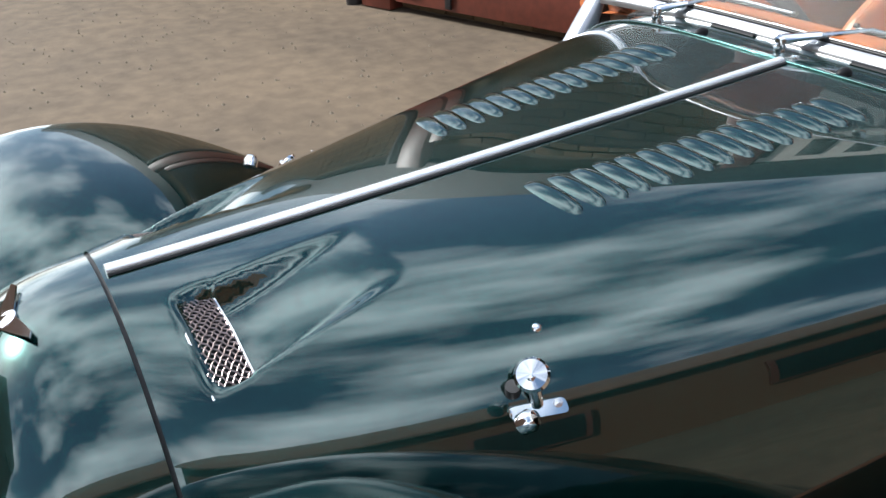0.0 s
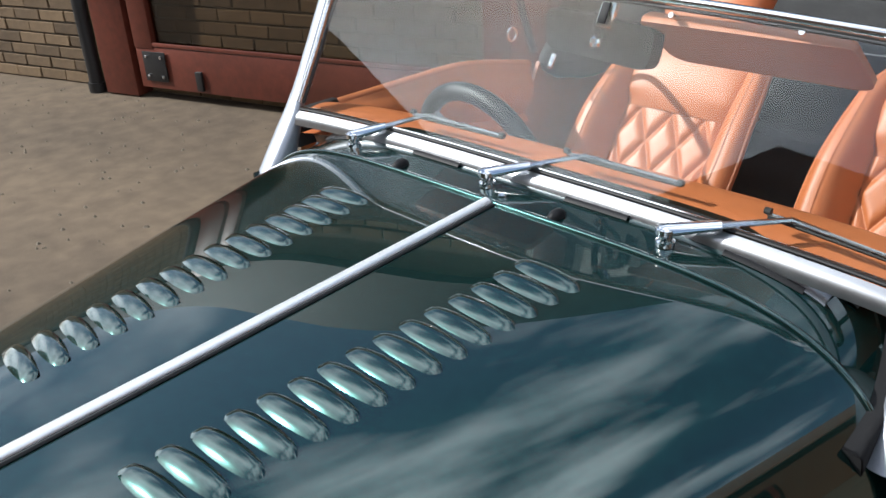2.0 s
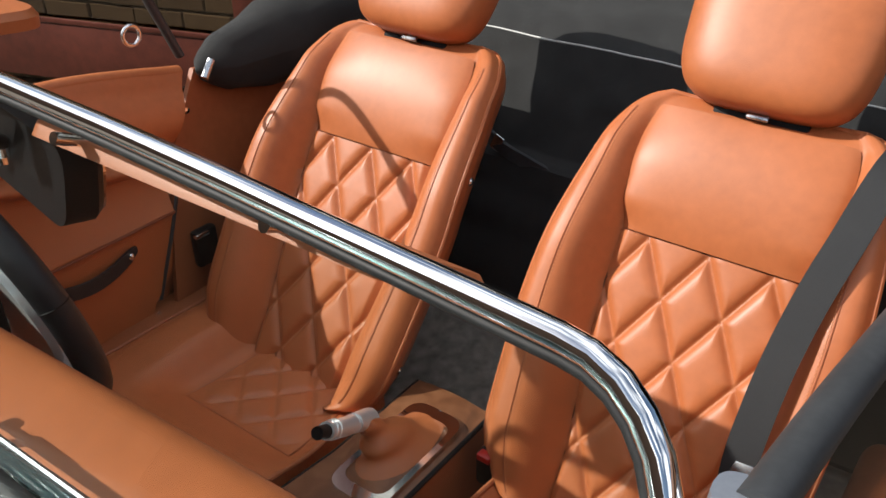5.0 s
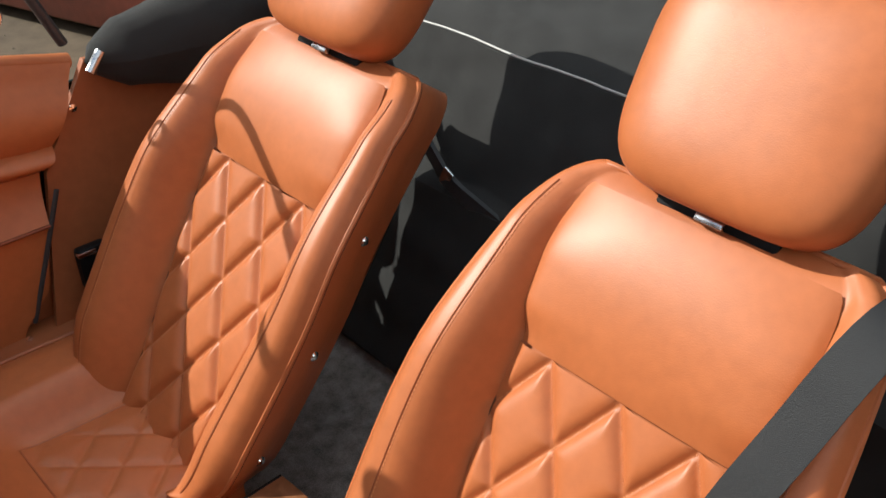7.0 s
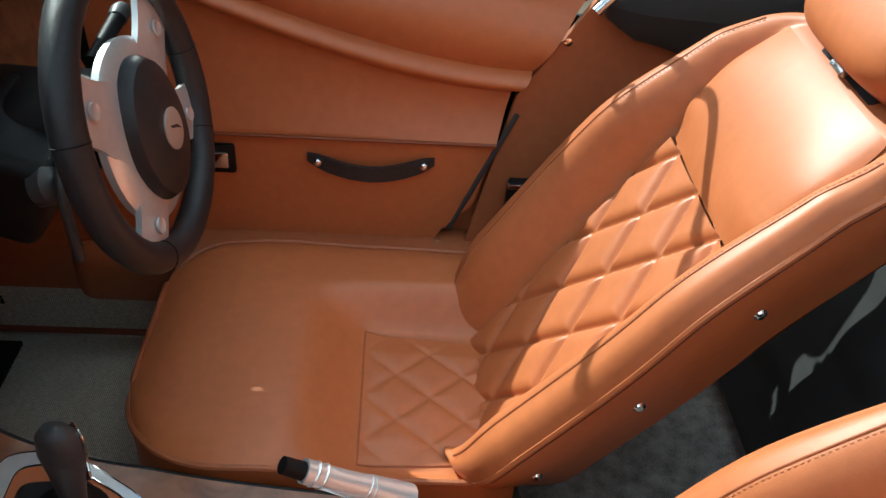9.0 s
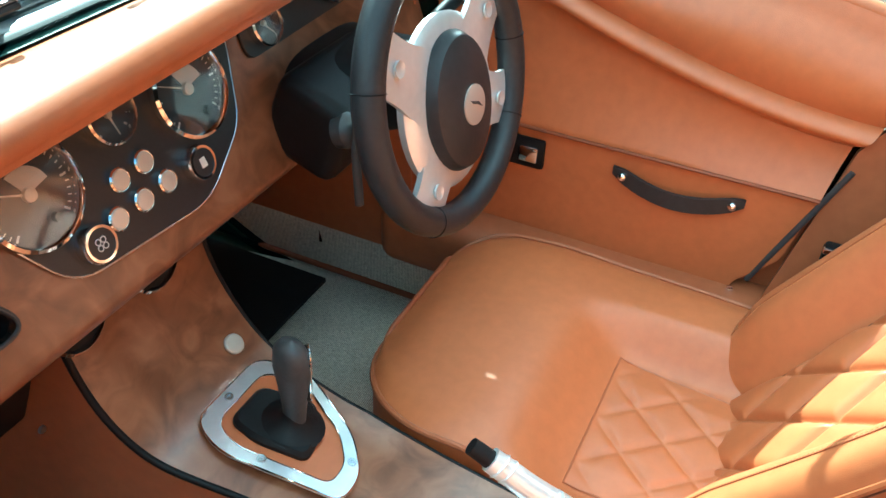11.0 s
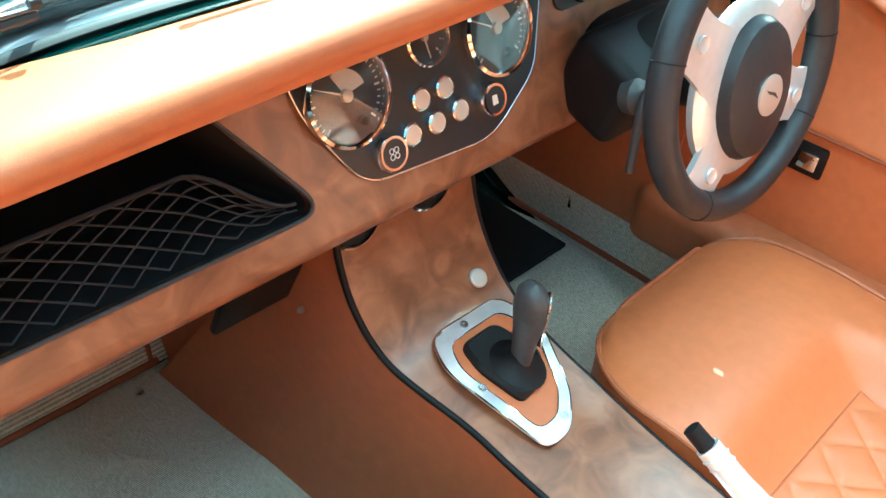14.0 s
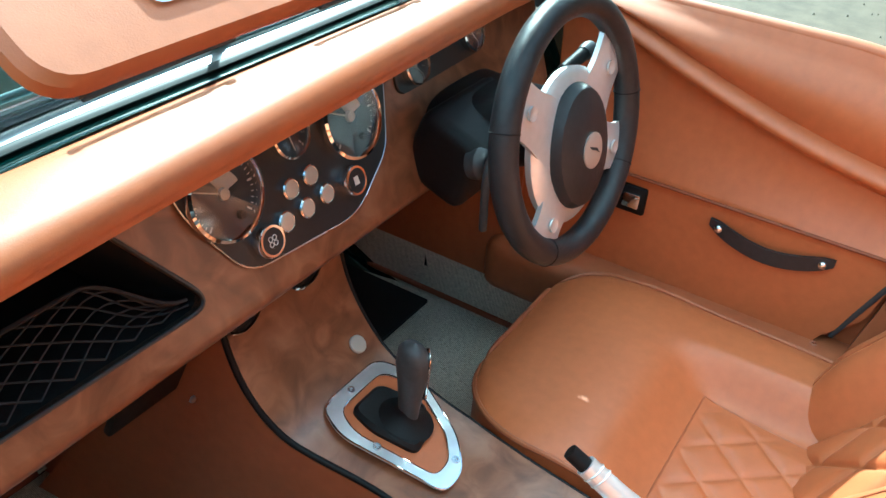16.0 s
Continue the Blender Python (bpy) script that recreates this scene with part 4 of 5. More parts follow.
con = sheet("centre_console", con_fn, len(CON) - 1, 12, BURR, car, "burr walnut centre console")
edge_l = [Vector(con_fn(i / (len(CON) - 1), 0)) for i in range(len(CON))]
edge_r = [Vector(con_fn(i / (len(CON) - 1), 1)) for i in range(len(CON))]
tube("console_trim", [p + Vector((0.002, 0, -0.003)) for p in edge_l], 0.0042, BLACK, con, "black rubber edge", 8)
tube("console_trim", [p + Vector((-0.002, 0, -0.003)) for p in edge_r], 0.0035, BLACK, con, "black rubber edge", 8)


def con_side(edge, out):
    def fn(u, v):
        p = edge[round(u * (len(edge) - 1))]
        return (p.x + out * (0.004 + 0.046 * v ** 1.3) + out * 0.12 * clamp((0.20 - p.y) / 0.5) * v, p.y - 0.36 * v * clamp((0.30 - p.y) / 0.18), (p.z - 0.006) * (1 - v) + 0.19 * v)
    return sheet("tunnel_side", fn, len(edge) - 1, 14, LEATHER_DARK, con, "tan leather tunnel side")


con_side(edge_l, 1)
con_side(edge_r, -1)


def con_z(y):
    for a, b in zip(CON, CON[1:]):
        if b.y <= y <= a.y:
            return a.z + (b.z - a.z) * (a.y - y) / max(1e-6, a.y - b.y)
    return 0.465


sl = math.atan2(con_z(0.24) - con_z(0.36), 0.12)
PLT = axes((-0.026, 0.296, con_z(0.296) + 0.0135), (1, 0, 0), (0, -math.cos(sl), math.sin(sl)), (0, math.sin(sl), math.cos(sl)))
po = rounded([(0.043, -0.096), (0.004, -0.096), (-0.036, -0.062), (-0.081, 0.028), (-0.062, 0.087), (0.050, 0.088), (0.067, 0.044)], [0.016, 0.016, 0.02, 0.025, 0.02, 0.02, 0.02], 5)
pi = [Vector((-0.006, 0.0)) + (q - Vector((-0.006, 0.0))) * 0.78 for q in po]
plate = slab("gear_surround", po, PLT, 0.0, 0.004, POLISHED, car, "polished aluminium gear lever surround", hole=pi)
slab("gear_leather", [Vector((-0.006, 0.0)) + (q - Vector((-0.006, 0.0))) * 0.80 for q in po], PLT, -0.002, 0.0015, LEATHER, plate, "tan leather infill", 0.001)
tube("plate_edge", [PLT @ Vector((*q, 0.0035)) for q in po], 0.0012, CHROME, plate, "", 6, 1, True)
tube("plate_edge", [PLT @ Vector((*q, 0.0035)) for q in pi], 0.0010, CHROME, plate, "", 6, 1, True)
for q in ((0.004, 0.078), (0.049, 0.002), (-0.004, -0.080), (-0.066, 0.040)):
    turned("screw", [(0.0055, 0.003), (0.005, 0.0062), (0.0025, 0.0062), (0.0022, 0.0045), (0, 0.0045)], PLT @ Matrix.Translation((*q, 0)), STEEL, plate, "", 14)
# gear selector
gb = rounded([(0.024, -0.040), (-0.016, -0.034), (-0.046, -0.004), (-0.028, 0.058), (0.030, 0.058), (0.036, 0.020)], 0.012, 5)
sel = slab("gear_selector", gb, PLT, 0.001, 0.012, BLACK, car, "black gear selector with silver trim", 0.005)


def boot(u, v):
    k = 1 - v
    a = 2 * math.pi * u
    r = 0.010 + 0.024 * k ** 1.8
    c, s = math.cos(a), math.sin(a)
    return PLT @ Vector((r * c - 0.004, r * 1.15 * s + 0.000, 0.010 + 0.022 * v))


v, f = grid(boot, 24, 8, True)
mesh_object("selector_boot", v, f, BLACK, sel)


def grip(u, v):
    a = 2 * math.pi * u
    prof = [(0.0, 0.0115), (0.15, 0.0125), (0.4, 0.0155), (0.65, 0.0195), (0.85, 0.0180), (0.95, 0.012), (1.0, 0.0)]
    for (t0, r0), (t1, r1) in zip(prof, prof[1:]):
        if t0 <= v <= t1:
            r = r0 + (r1 - r0) * (v - t0) / (t1 - t0)
            break
    c, s = math.cos(a), math.sin(a)
    return PLT @ Vector((r * 0.86 * c - 0.004 - 0.004 * v, r * 1.18 * s - 0.002 + 0.022 * v, 0.024 + 0.108 * v))


v, f = grid(grip, 28, 20, True)
mesh_object("selector_grip", v, f, GREY, sel, "dark grey grip")
up = Vector((-0.004, 0.022, 0.108)).normalized()
nf = Vector((-0.62, -0.72, 0.2))
nf = (nf - up * nf.dot(up)).normalized()
FACE = PLT @ axes(Vector((-0.0065, 0.0116, 0.088)) + nf * 0.0125, up.cross(nf), up, nf)
fo = rounded([(-0.011, -0.038), (0.011, -0.038), (0.015, 0.030), (-0.015, 0.030)], [0.008, 0.008, 0.013, 0.013], 5)
fp = slab("selector_face", fo, FACE, -0.003, 0.006, BLACK, sel, "glossy black shift face", 0.001)
tube("face_trim", [FACE @ Vector((*q, 0.0055)) for q in fo], 0.0013, CHROME, fp, "silver trim line", 6, 1, True)
for x, y, a, b in ((-0.005, 0.014, 0.0016, 0.016), (0.003, 0.003, 0.0016, 0.009), (0.0, -0.010, 0.0016, 0.012), (0.005, -0.010, 0.005, 0.0016)):
    slab("selector_mark", [Vector((x - a / 2, y - b / 2)), Vector((x + a / 2, y - b / 2)), Vector((x + a / 2, y + b / 2)), Vector((x - a / 2, y + b / 2))], FACE, 0.005, 0.0066, PALE, fp)
m = axes((-0.080, 0.186, con_z(0.186) + 0.006), (1, 0, 0), (0, -0.74, 0.67), (0, 0.67, 0.74))
turned("console_button", [(0.0125, 0), (0.0125, 0.003), (0.011, 0.0045), (0, 0.005)], m, BUTTON, car, "round silver console button", 22)
for x in (0.030, -0.075):
    m = axes((x + 0.062, 0.150, 0.694), (1, 0, 0), (0, -0.2, 0.98), (0, 0.98, 0.2))
    vt = turned("air_vent", [(0.034, -0.01), (0.036, 0.006), (0.033, 0.008), (0.031, 0.004), (0.031, 0.0)], m, CHROME, car, "round chrome-rimmed air vent", 28)
    turned("vent_core", [(0.031, 0.0), (0.031, 0.003), (0, 0.003)], m, BLACK, vt, "", 24)

# hand brake
hb_ol = rounded([(-0.048, 0.545), (0.046, 0.545), (0.046, 0.752), (-0.048, 0.752)], 0.03, 6)
HB = axes((0, 0, con_z(0.65) + 0.006), (1, 0, 0), (0, 1, 0), (0, 0, 1))
hs = slab("handbrake_surround", hb_ol, HB, 0, 0.004, CHROME, car, "chrome handbrake surround", hole=[Vector((-0.001, 0.6485)) + (q - Vector((-0.001, 0.6485))) * Vector((0.80, 0.9)).x for q in hb_ol])
hb = tube("handbrake", [(-0.022, 0.535, 0.588), (-0.030, 0.575, 0.560), (-0.036, 0.60, 0.545)], [0.0125, 0.0132, 0.0132], ALU, car, "handbrake with polished aluminium grip", 18)
tube("brake_button", [(-0.018, 0.516, 0.601), (-0.022, 0.536, 0.587)], [0.009, 0.0095], BLACK, hb, "black release button", 14)
tube("grip_sleeve", [(-0.0355, 0.600, 0.5455), (-0.044, 0.640, 0.518)], [0.0140, 0.0165], ALU, hb, "", 18)
for y, z, x in ((0.545, 0.5813, -0.0240), (0.553, 0.5757, -0.0256), (0.596, 0.5474, -0.0352)):
    ring = [Vector((x, y, z)) + 0.0131 * (math.cos(a) * Vector((1, 0, 0)) + math.sin(a) * Vector((0, 0.57, 0.82))) for a in [6.28319 * k / 18 for k in range(18)]]
    tube("grip_ring", ring, 0.0011, ALU, hb, "", 6, 1, True)


def gaiter(u, v):
    a = 2 * math.pi * u
    p = Vector((-0.040, 0.622, 0.530)).lerp(Vector((-0.01, 0.665, 0.468)), v)
    r = 0.018 + 0.032 * v ** 1.5 + 0.004 * math.sin(v * 14)
    return p + Vector((r * 0.8 * math.cos(a), r * 1.7 * math.sin(a) * (0.4 + 0.6 * v), 0.006 * math.cos(a) * (1 - v)))


v, f = grid(gaiter, 28, 14, True)
mesh_object("gaiter", v, f, LEATHER, hb, "tan leather gaiter", 60)

# steering wheel
HUB = Vector((-0.326, 0.336, 0.802))
SN = Vector((0.061, 0.976, 0.211)).normalized()
SX = Vector((1, -0.0625, 0)).normalized()
SU = SN.cross(SX)
SW = axes(HUB, SX, SU, SN) if SU.z > 0 else axes(HUB, SX, -SU, SN)
R = 0.158
rim = tube("steering_wheel", [SW @ Vector((R * math.cos(6.28319 * k / 64), R * math.sin(6.28319 * k / 64), 0.0)) for k in range(64)], 0.0180, GRIP, car, "black leather steering wheel with aluminium spokes", 18, 1.0, True)
for a in (18, 178, 215, 300):
    a = radians(a)
    c, s = math.cos(a), math.sin(a)
    ring = [SW @ Vector(((R + 0.0182 * math.cos(q)) * c, (R + 0.0182 * math.cos(q)) * s, 0.0182 * math.sin(q))) for q in [6.28319 * k / 18 for k in range(18)]]
    tube("rim_seam", ring, 0.0008, BLACK, rim, "", 5, 1, True)


HW = SW @ Matrix.Translation((-0.004, -0.022, -0.006))


def spoke(deg, w0, w1):
    a = radians(deg)

    def fn(u, v):
        r = 0.050 + 0.102 * u
        w = (w0 + (w1 - w0) * ease(u)) * (1 - 0.22 * math.sin(math.pi * u))
        t = (v - 0.5) * w
        c = HW.translation.lerp(SW.translation, u)
        q = Vector((r * math.cos(a) - t * math.sin(a), r * math.sin(a) + t * math.cos(a), -0.002 + 0.010 * (1 - u) + 0.003 * (1 - (2 * v - 1) ** 2)))
        return c + SW.to_3x3() @ q
    sheet("spoke", fn, 14, 8, ALU, rim, "satin aluminium spoke", solid=0.008)
    m = SW.copy()
    m.translation = Vector(fn(0.66, 0.5))
    turned("spoke_dimple", [(0.0095, 0.002), (0.009, 0.0045), (0.007, 0.0035), (0, 0.003)], m, ALU, rim, "", 18)


for deg, w0, w1 in ((32, 0.100, 0.078), (148, 0.100, 0.078), (206, 0.098, 0.074), (304, 0.100, 0.074)):
    spoke(deg, w0, w1)
turned("hub_ring", [(0.097, -0.008), (0.098, 0.001), (0.090, 0.007), (0.060, 0.009)], HW @ Matrix.Diagonal((1.0, 1.05, 1, 1)), ALU, rim, "satin aluminium hub ring", 40)
PAD_M = HW @ Matrix.Diagonal((1.0, 1.26, 1, 1))
turned("airbag_pad", [(0.066, 0.0), (0.066, 0.012), (0.061, 0.023), (0.048, 0.030), (0.024, 0.033), (0, 0.0335)], PAD_M, GRIP, rim, "black hub pad", 40)
turned("hub_badge", [(0.0235, 0.031), (0.0235, 0.0348), (0.0205, 0.0358), (0, 0.036)], HW @ Matrix.Translation((0, -0.002, 0)), BUTTON, rim, "round silver hub badge", 28)
slab("badge_emblem", [Vector(q) for q in ((-0.013, -0.009), (-0.002, -0.002), (0.006, 0.001), (0.012, 0.007), (0.002, 0.003), (-0.006, 0.000))], HW, 0.0358, 0.0366, GREY, rim)
# column shroud and stalks
def shroud(u, v):
    a = 2 * math.pi * u
    c, s = math.cos(a), math.sin(a)
    k = v
    p = SW @ Vector((0, -0.010 * k, -0.03 - 0.17 * k))
    rx, rz = 0.052 + 0.06 * k ** 1.5, 0.045 + 0.02 * k
    return p + Vector((rx * math.copysign(abs(c) ** 0.6, c), 0, rz * math.copysign(abs(s) ** 0.6, s)))


v, f = grid(shroud, 32, 10, True)
f.append(tuple(i * 11 for i in range(32)))
col = mesh_object("steering_column", v, f, BLACK, car, "black plastic steering column shroud", 50)
bx = bmesh.new()
add_box(bx, (-0.288, 0.215, 0.764), (0.168, 0.10, 0.105), Euler((radians(-20), 0, 0)).to_matrix(), 0.018, 3)
part("switch_box", bx, BLACK, col, "black switch housing")
turned("ignition_barrel", [(0.020, 0), (0.021, 0.014), (0.016, 0.022), (0.010, 0.026), (0, 0.026)], axes((-0.215, 0.258, 0.775), (1, 0, 0), (0, -0.3, 0.95), (0, 0.95, 0.3)), GREY, col, "grey ignition barrel", 22)
tube("indicator_stalk", smooth_path([(-0.28, 0.275, 0.80), (-0.215, 0.285, 0.795), (-0.195, 0.290, 0.770), (-0.196, 0.292, 0.700)], 5), 0.0055, GREY, col, "grey column stalk", 8)
tube("wiper_stalk", [(-0.39, 0.27, 0.830), (-0.46, 0.285, 0.855)], [0.008, 0.010], BLACK, col, "black column stalk", 10)
turned("stalk_tip", [(0.011, 0), (0.012, 0.012), (0.009, 0.020), (0, 0.021)], axes((-0.455, 0.284, 0.853), (0, 1, 0), (0.3, 0, 0.95), (-0.95, 0.1, 0.3)), GREY, col, "", 14)

# tub floor, carpets
def carpet(name, fn, nu, nv, mat, label):
    return tagged(sheet(name, fn, nu, nv, mat, car, solid=0.008), label)


def wob(x, y):
    return 0.004 * noise.noise(Vector((x * 9, y * 9, 3)))


carpet("floor_carpet", lambda u, v: (0.085 + (0.40 + 0.12 * v) * u, -0.26 + 1.10 * v, 0.190 + wob(u, v)), 12, 20, CARPET, "grey woven carpet in the footwell")
carpet("floor_carpet", lambda u, v: (-0.13 - 0.455 * u, -0.32 + 1.16 * v, 0.232 + wob(u, v)), 12, 20, CARPET, "grey woven carpet in the footwell")
carpet("toe_board", lambda u, v: (0.085 + 0.42 * u, -0.262 - 0.16 * v, 0.195 + 0.36 * v), 12, 8, CARPET, "grey woven carpet on the toe board")
carpet("toe_board", lambda u, v: (-0.13 - 0.42 * u, -0.322 - 0.12 * v, 0.195 + 0.36 * v), 12, 8, CARPET, "grey woven carpet on the toe board")
carpet("side_carpet", lambda u, v: (-0.578, -0.42 + 0.80 * u, 0.20 + 0.150 * v), 16, 6, CARPET, "grey woven carpet on the footwell side")
carpet("floor_mat", lambda u, v: (-0.20 - 0.325 * u, -0.27 + 0.290 * v, 0.260), 4, 4, MATBLACK, "black carpet foot mat")
tube("carpet_binding", smooth_path([(0.150, -0.258, 0.202), (0.30, -0.258, 0.202), (0.60, -0.258, 0.202)], 4), 0.0065, PIPING, car, "brown carpet binding", 8)
tube("carpet_binding", smooth_path([(0.160, -0.262, 0.205), (0.15, -0.30, 0.30), (0.14, -0.36, 0.42)], 4), 0.0055, PIPING, car, "brown carpet binding", 8)
tube("carpet_binding", smooth_path([(-0.570, -0.40, 0.246), (-0.570, 0.0, 0.246), (-0.570, 0.36, 0.246)], 4), 0.0065, PIPING, car, "brown carpet binding", 8)
for x, y, z in ((0.205, -0.215, 0.200), (0.33, -0.05, 0.200), (0.195, -0.285, 0.262)):
    turned("carpet_stud", [(0.007, 0), (0.0065, 0.003), (0.003, 0.004), (0, 0.004)], Matrix.Translation((x, y, z)), STEEL, car, "small steel carpet stud", 12)
sheet("tunnel_side", lambda u, v: (0.088 + 0.030 * u + 0.02 * v, 0.02 - 0.30 * u - 0.02 * v, 0.66 - 0.47 * v), 10, 10, LEATHER_DARK, con, "tan leather tunnel side", solid=0.004)
bx = bmesh.new()
add_box(bx, (0.160, 0.082, 0.600), (0.105, 0.012, 0.16), Euler((radians(-25), 0, radians(0))).to_matrix(), 0.004)
kp = part("knee_panel", bx, BLACK, car, "black under-dash panel")
turned("panel_screw", [(0.005, 0), (0.004, 0.003), (0, 0.003)], axes((0.118, 0.090, 0.536), (1, 0, 0), (0, 0, 1), (0, 1, 0)), STEEL, kp, "", 12)
bx = bmesh.new()
add_box(bx, (0, -0.44, 0.44), (0.74, 0.02, 0.52))
part("bulkhead", bx, BLACK, car, "black front bulkhead")
bx = bmesh.new()
add_box(bx, (0, 0.55, 0.165), (1.24, 2.2, 0.03))
part("floor_pan", bx, BLACK, car, "black floor pan")
for side in (-1, 1):
    sheet("kick_panel", lambda u, v: (side * 0.566, -0.43 + 0.60 * u, 0.346 + (0.18 + 0.30 * u) * v), 14, 8, LEATHER_DARK, car, "tan leather kick panel", solid=0.006)
    bx = bmesh.new()
    add_box(bx, (side * 0.590, 0.62, 0.39), (0.12, 1.0, 0.11), None, 0.03, 4)
    part("sill", bx, LEATHER_DARK, car, "tan leather covered sill")

# doors
def roll_z(y):
    t = clamp((0.76 - y) / 0.46, 0, 1.4)
    return 0.715 + 0.112 * t ** 1.7


def top_z(y):
    return 0.886 - 0.060 * ease((y - 0.50) / 0.35)


def door(side):
    ys = (0.130, 0.765)

    def rear(z):
        return 0.720 + 0.065 * clamp((z - 0.44) / 0.28) + 0.10 * clamp((z - 0.70) / 0.15)

    def fn(u, v):
        z0, z1, z2 = 0.438, 0.622, None
        y = ys[0] + (rear(0.6) - ys[0]) * u
        rz, tz = roll_z(y), top_z(y)
        if v < 0.3:
            k = v / 0.3
            z, x = z0 + (z1 - z0) * k, 0.602
            if k > 0.96:
                x = 0.606
        elif v < 0.55:
            k = (v - 0.3) / 0.25
            z, x = z1 + (rz - 0.016 - z1) * k, 0.598 + 0.022 * math.sin(math.pi * k * 0.6) + 0.012 * k
        elif v < 0.70:
            k = (v - 0.55) / 0.15
            z, x = rz - 0.016 + 0.032 * k, 0.624 - 0.022 * math.sin(math.pi * k)
        else:
            k = (v - 0.70) / 0.30
            z, x = rz + 0.016 + (tz - rz - 0.016) * k, 0.626 - 0.014 * math.sin(math.pi * min(1, k * 1.3)) + 0.035 * k ** 2
        if v < 0.03:
            z = z0 + 0.02 * (1 - min(1, (1 - u) * 8)) * 0
        y = ys[0] + (rear(z) - ys[0]) * u
        if v < 0.12:
            y -= 0.05 * max(0, (u - 0.8) / 0.2) * (1 - v / 0.12)
        return (side * x, y, z)
    d = sheet("door", fn, 40, 60, LEATHER, car, "tan leather trimmed door with black pull strap", angle=50)
    cap = [Vector(fn(i / 30, 1.0)) + Vector((side * 0.012, 0, -0.004)) for i in range(31)]
    tube("door_capping", cap, 0.014, LEATHER, d, "rolled tan leather capping", 12, 0.8)
    tube("door_seam", [Vector(fn(i / 30, 0.30)) + Vector((-side * 0.0015, 0, 0)) for i in range(31)], 0.0028, PIPING, d, "", 6)
    bot = [Vector(fn(0, k / 10 * 0.3)) for k in range(10, -1, -1)] + [Vector(fn(i / 20, 0)) for i in range(21)] + [Vector(fn(1, k / 20)) for k in range(21)]
    tube("door_gap", [q + Vector((-side * 0.0005, 0, 0)) for q in bot], 0.0040, RUBBER, d, "dark door gap", 6)
    st = [Vector((side * (0.596 - 0.008 * math.sin(math.pi * k / 12)), 0.482 + 0.19 * k / 12, 0.590 - 0.022 * math.sin(math.pi * k / 12))) for k in range(13)]
    vs, fs = [], []
    for i, q in enumerate(st):
        w = 0.0125 * (1 - 0.55 * abs(i / 6 - 1) ** 8)
        for dx, dz in ((0.003, w), (-0.003, w), (-0.003, -w), (0.003, -w)):
            vs.append(q + Vector((side * dx, 0, dz)))
    for i in range(12):
        for k in range(4):
            fs.append((i * 4 + k, i * 4 + (k + 1) % 4, i * 4 + 4 + (k + 1) % 4, i * 4 + 4 + k))
    fs += [(0, 1, 2, 3), (48, 49, 50, 51)]
    sp = mesh_object("pull_strap", vs, fs, GRIP, d, "black leather pull strap", 30)
    for q in (st[1], st[-2]):
        turned("strap_stud", [(0.0065, 0), (0.006, 0.003), (0.003, 0.0055), (0, 0.006)], axes(q + Vector((-side * 0.003, 0, 0)), (0, 1, 0), (0, 0, 1), (-side, 0, 0)), CHROME, sp, "", 14)
    bx = bmesh.new()
    add_box(bx, (side * 0.598, 0.345, 0.580), (0.010, 0.062, 0.050), None, 0.005)
    lt = part("door_latch", bx, BLACK, d, "black door latch with chrome lever")
    bx = bmesh.new()
    add_box(bx, (side * 0.592, 0.352, 0.580), (0.008, 0.030, 0.026), None, 0.003)
    part("latch_lever", bx, CHROME, lt)
    # outer skin
    def skin(u, v):
        y = 0.20 + 0.61 * u
        return (side * (0.652 + 0.03 * math.sin(math.pi * (0.3 + 0.6 * (1 - v)))), y, 0.30 + (top_z(y) - 0.306) * v)
    sheet("door_skin", skin, 14, 12, PAINT, d, "dark green outer skin", solid=0.004)


door(-1)
door(1)

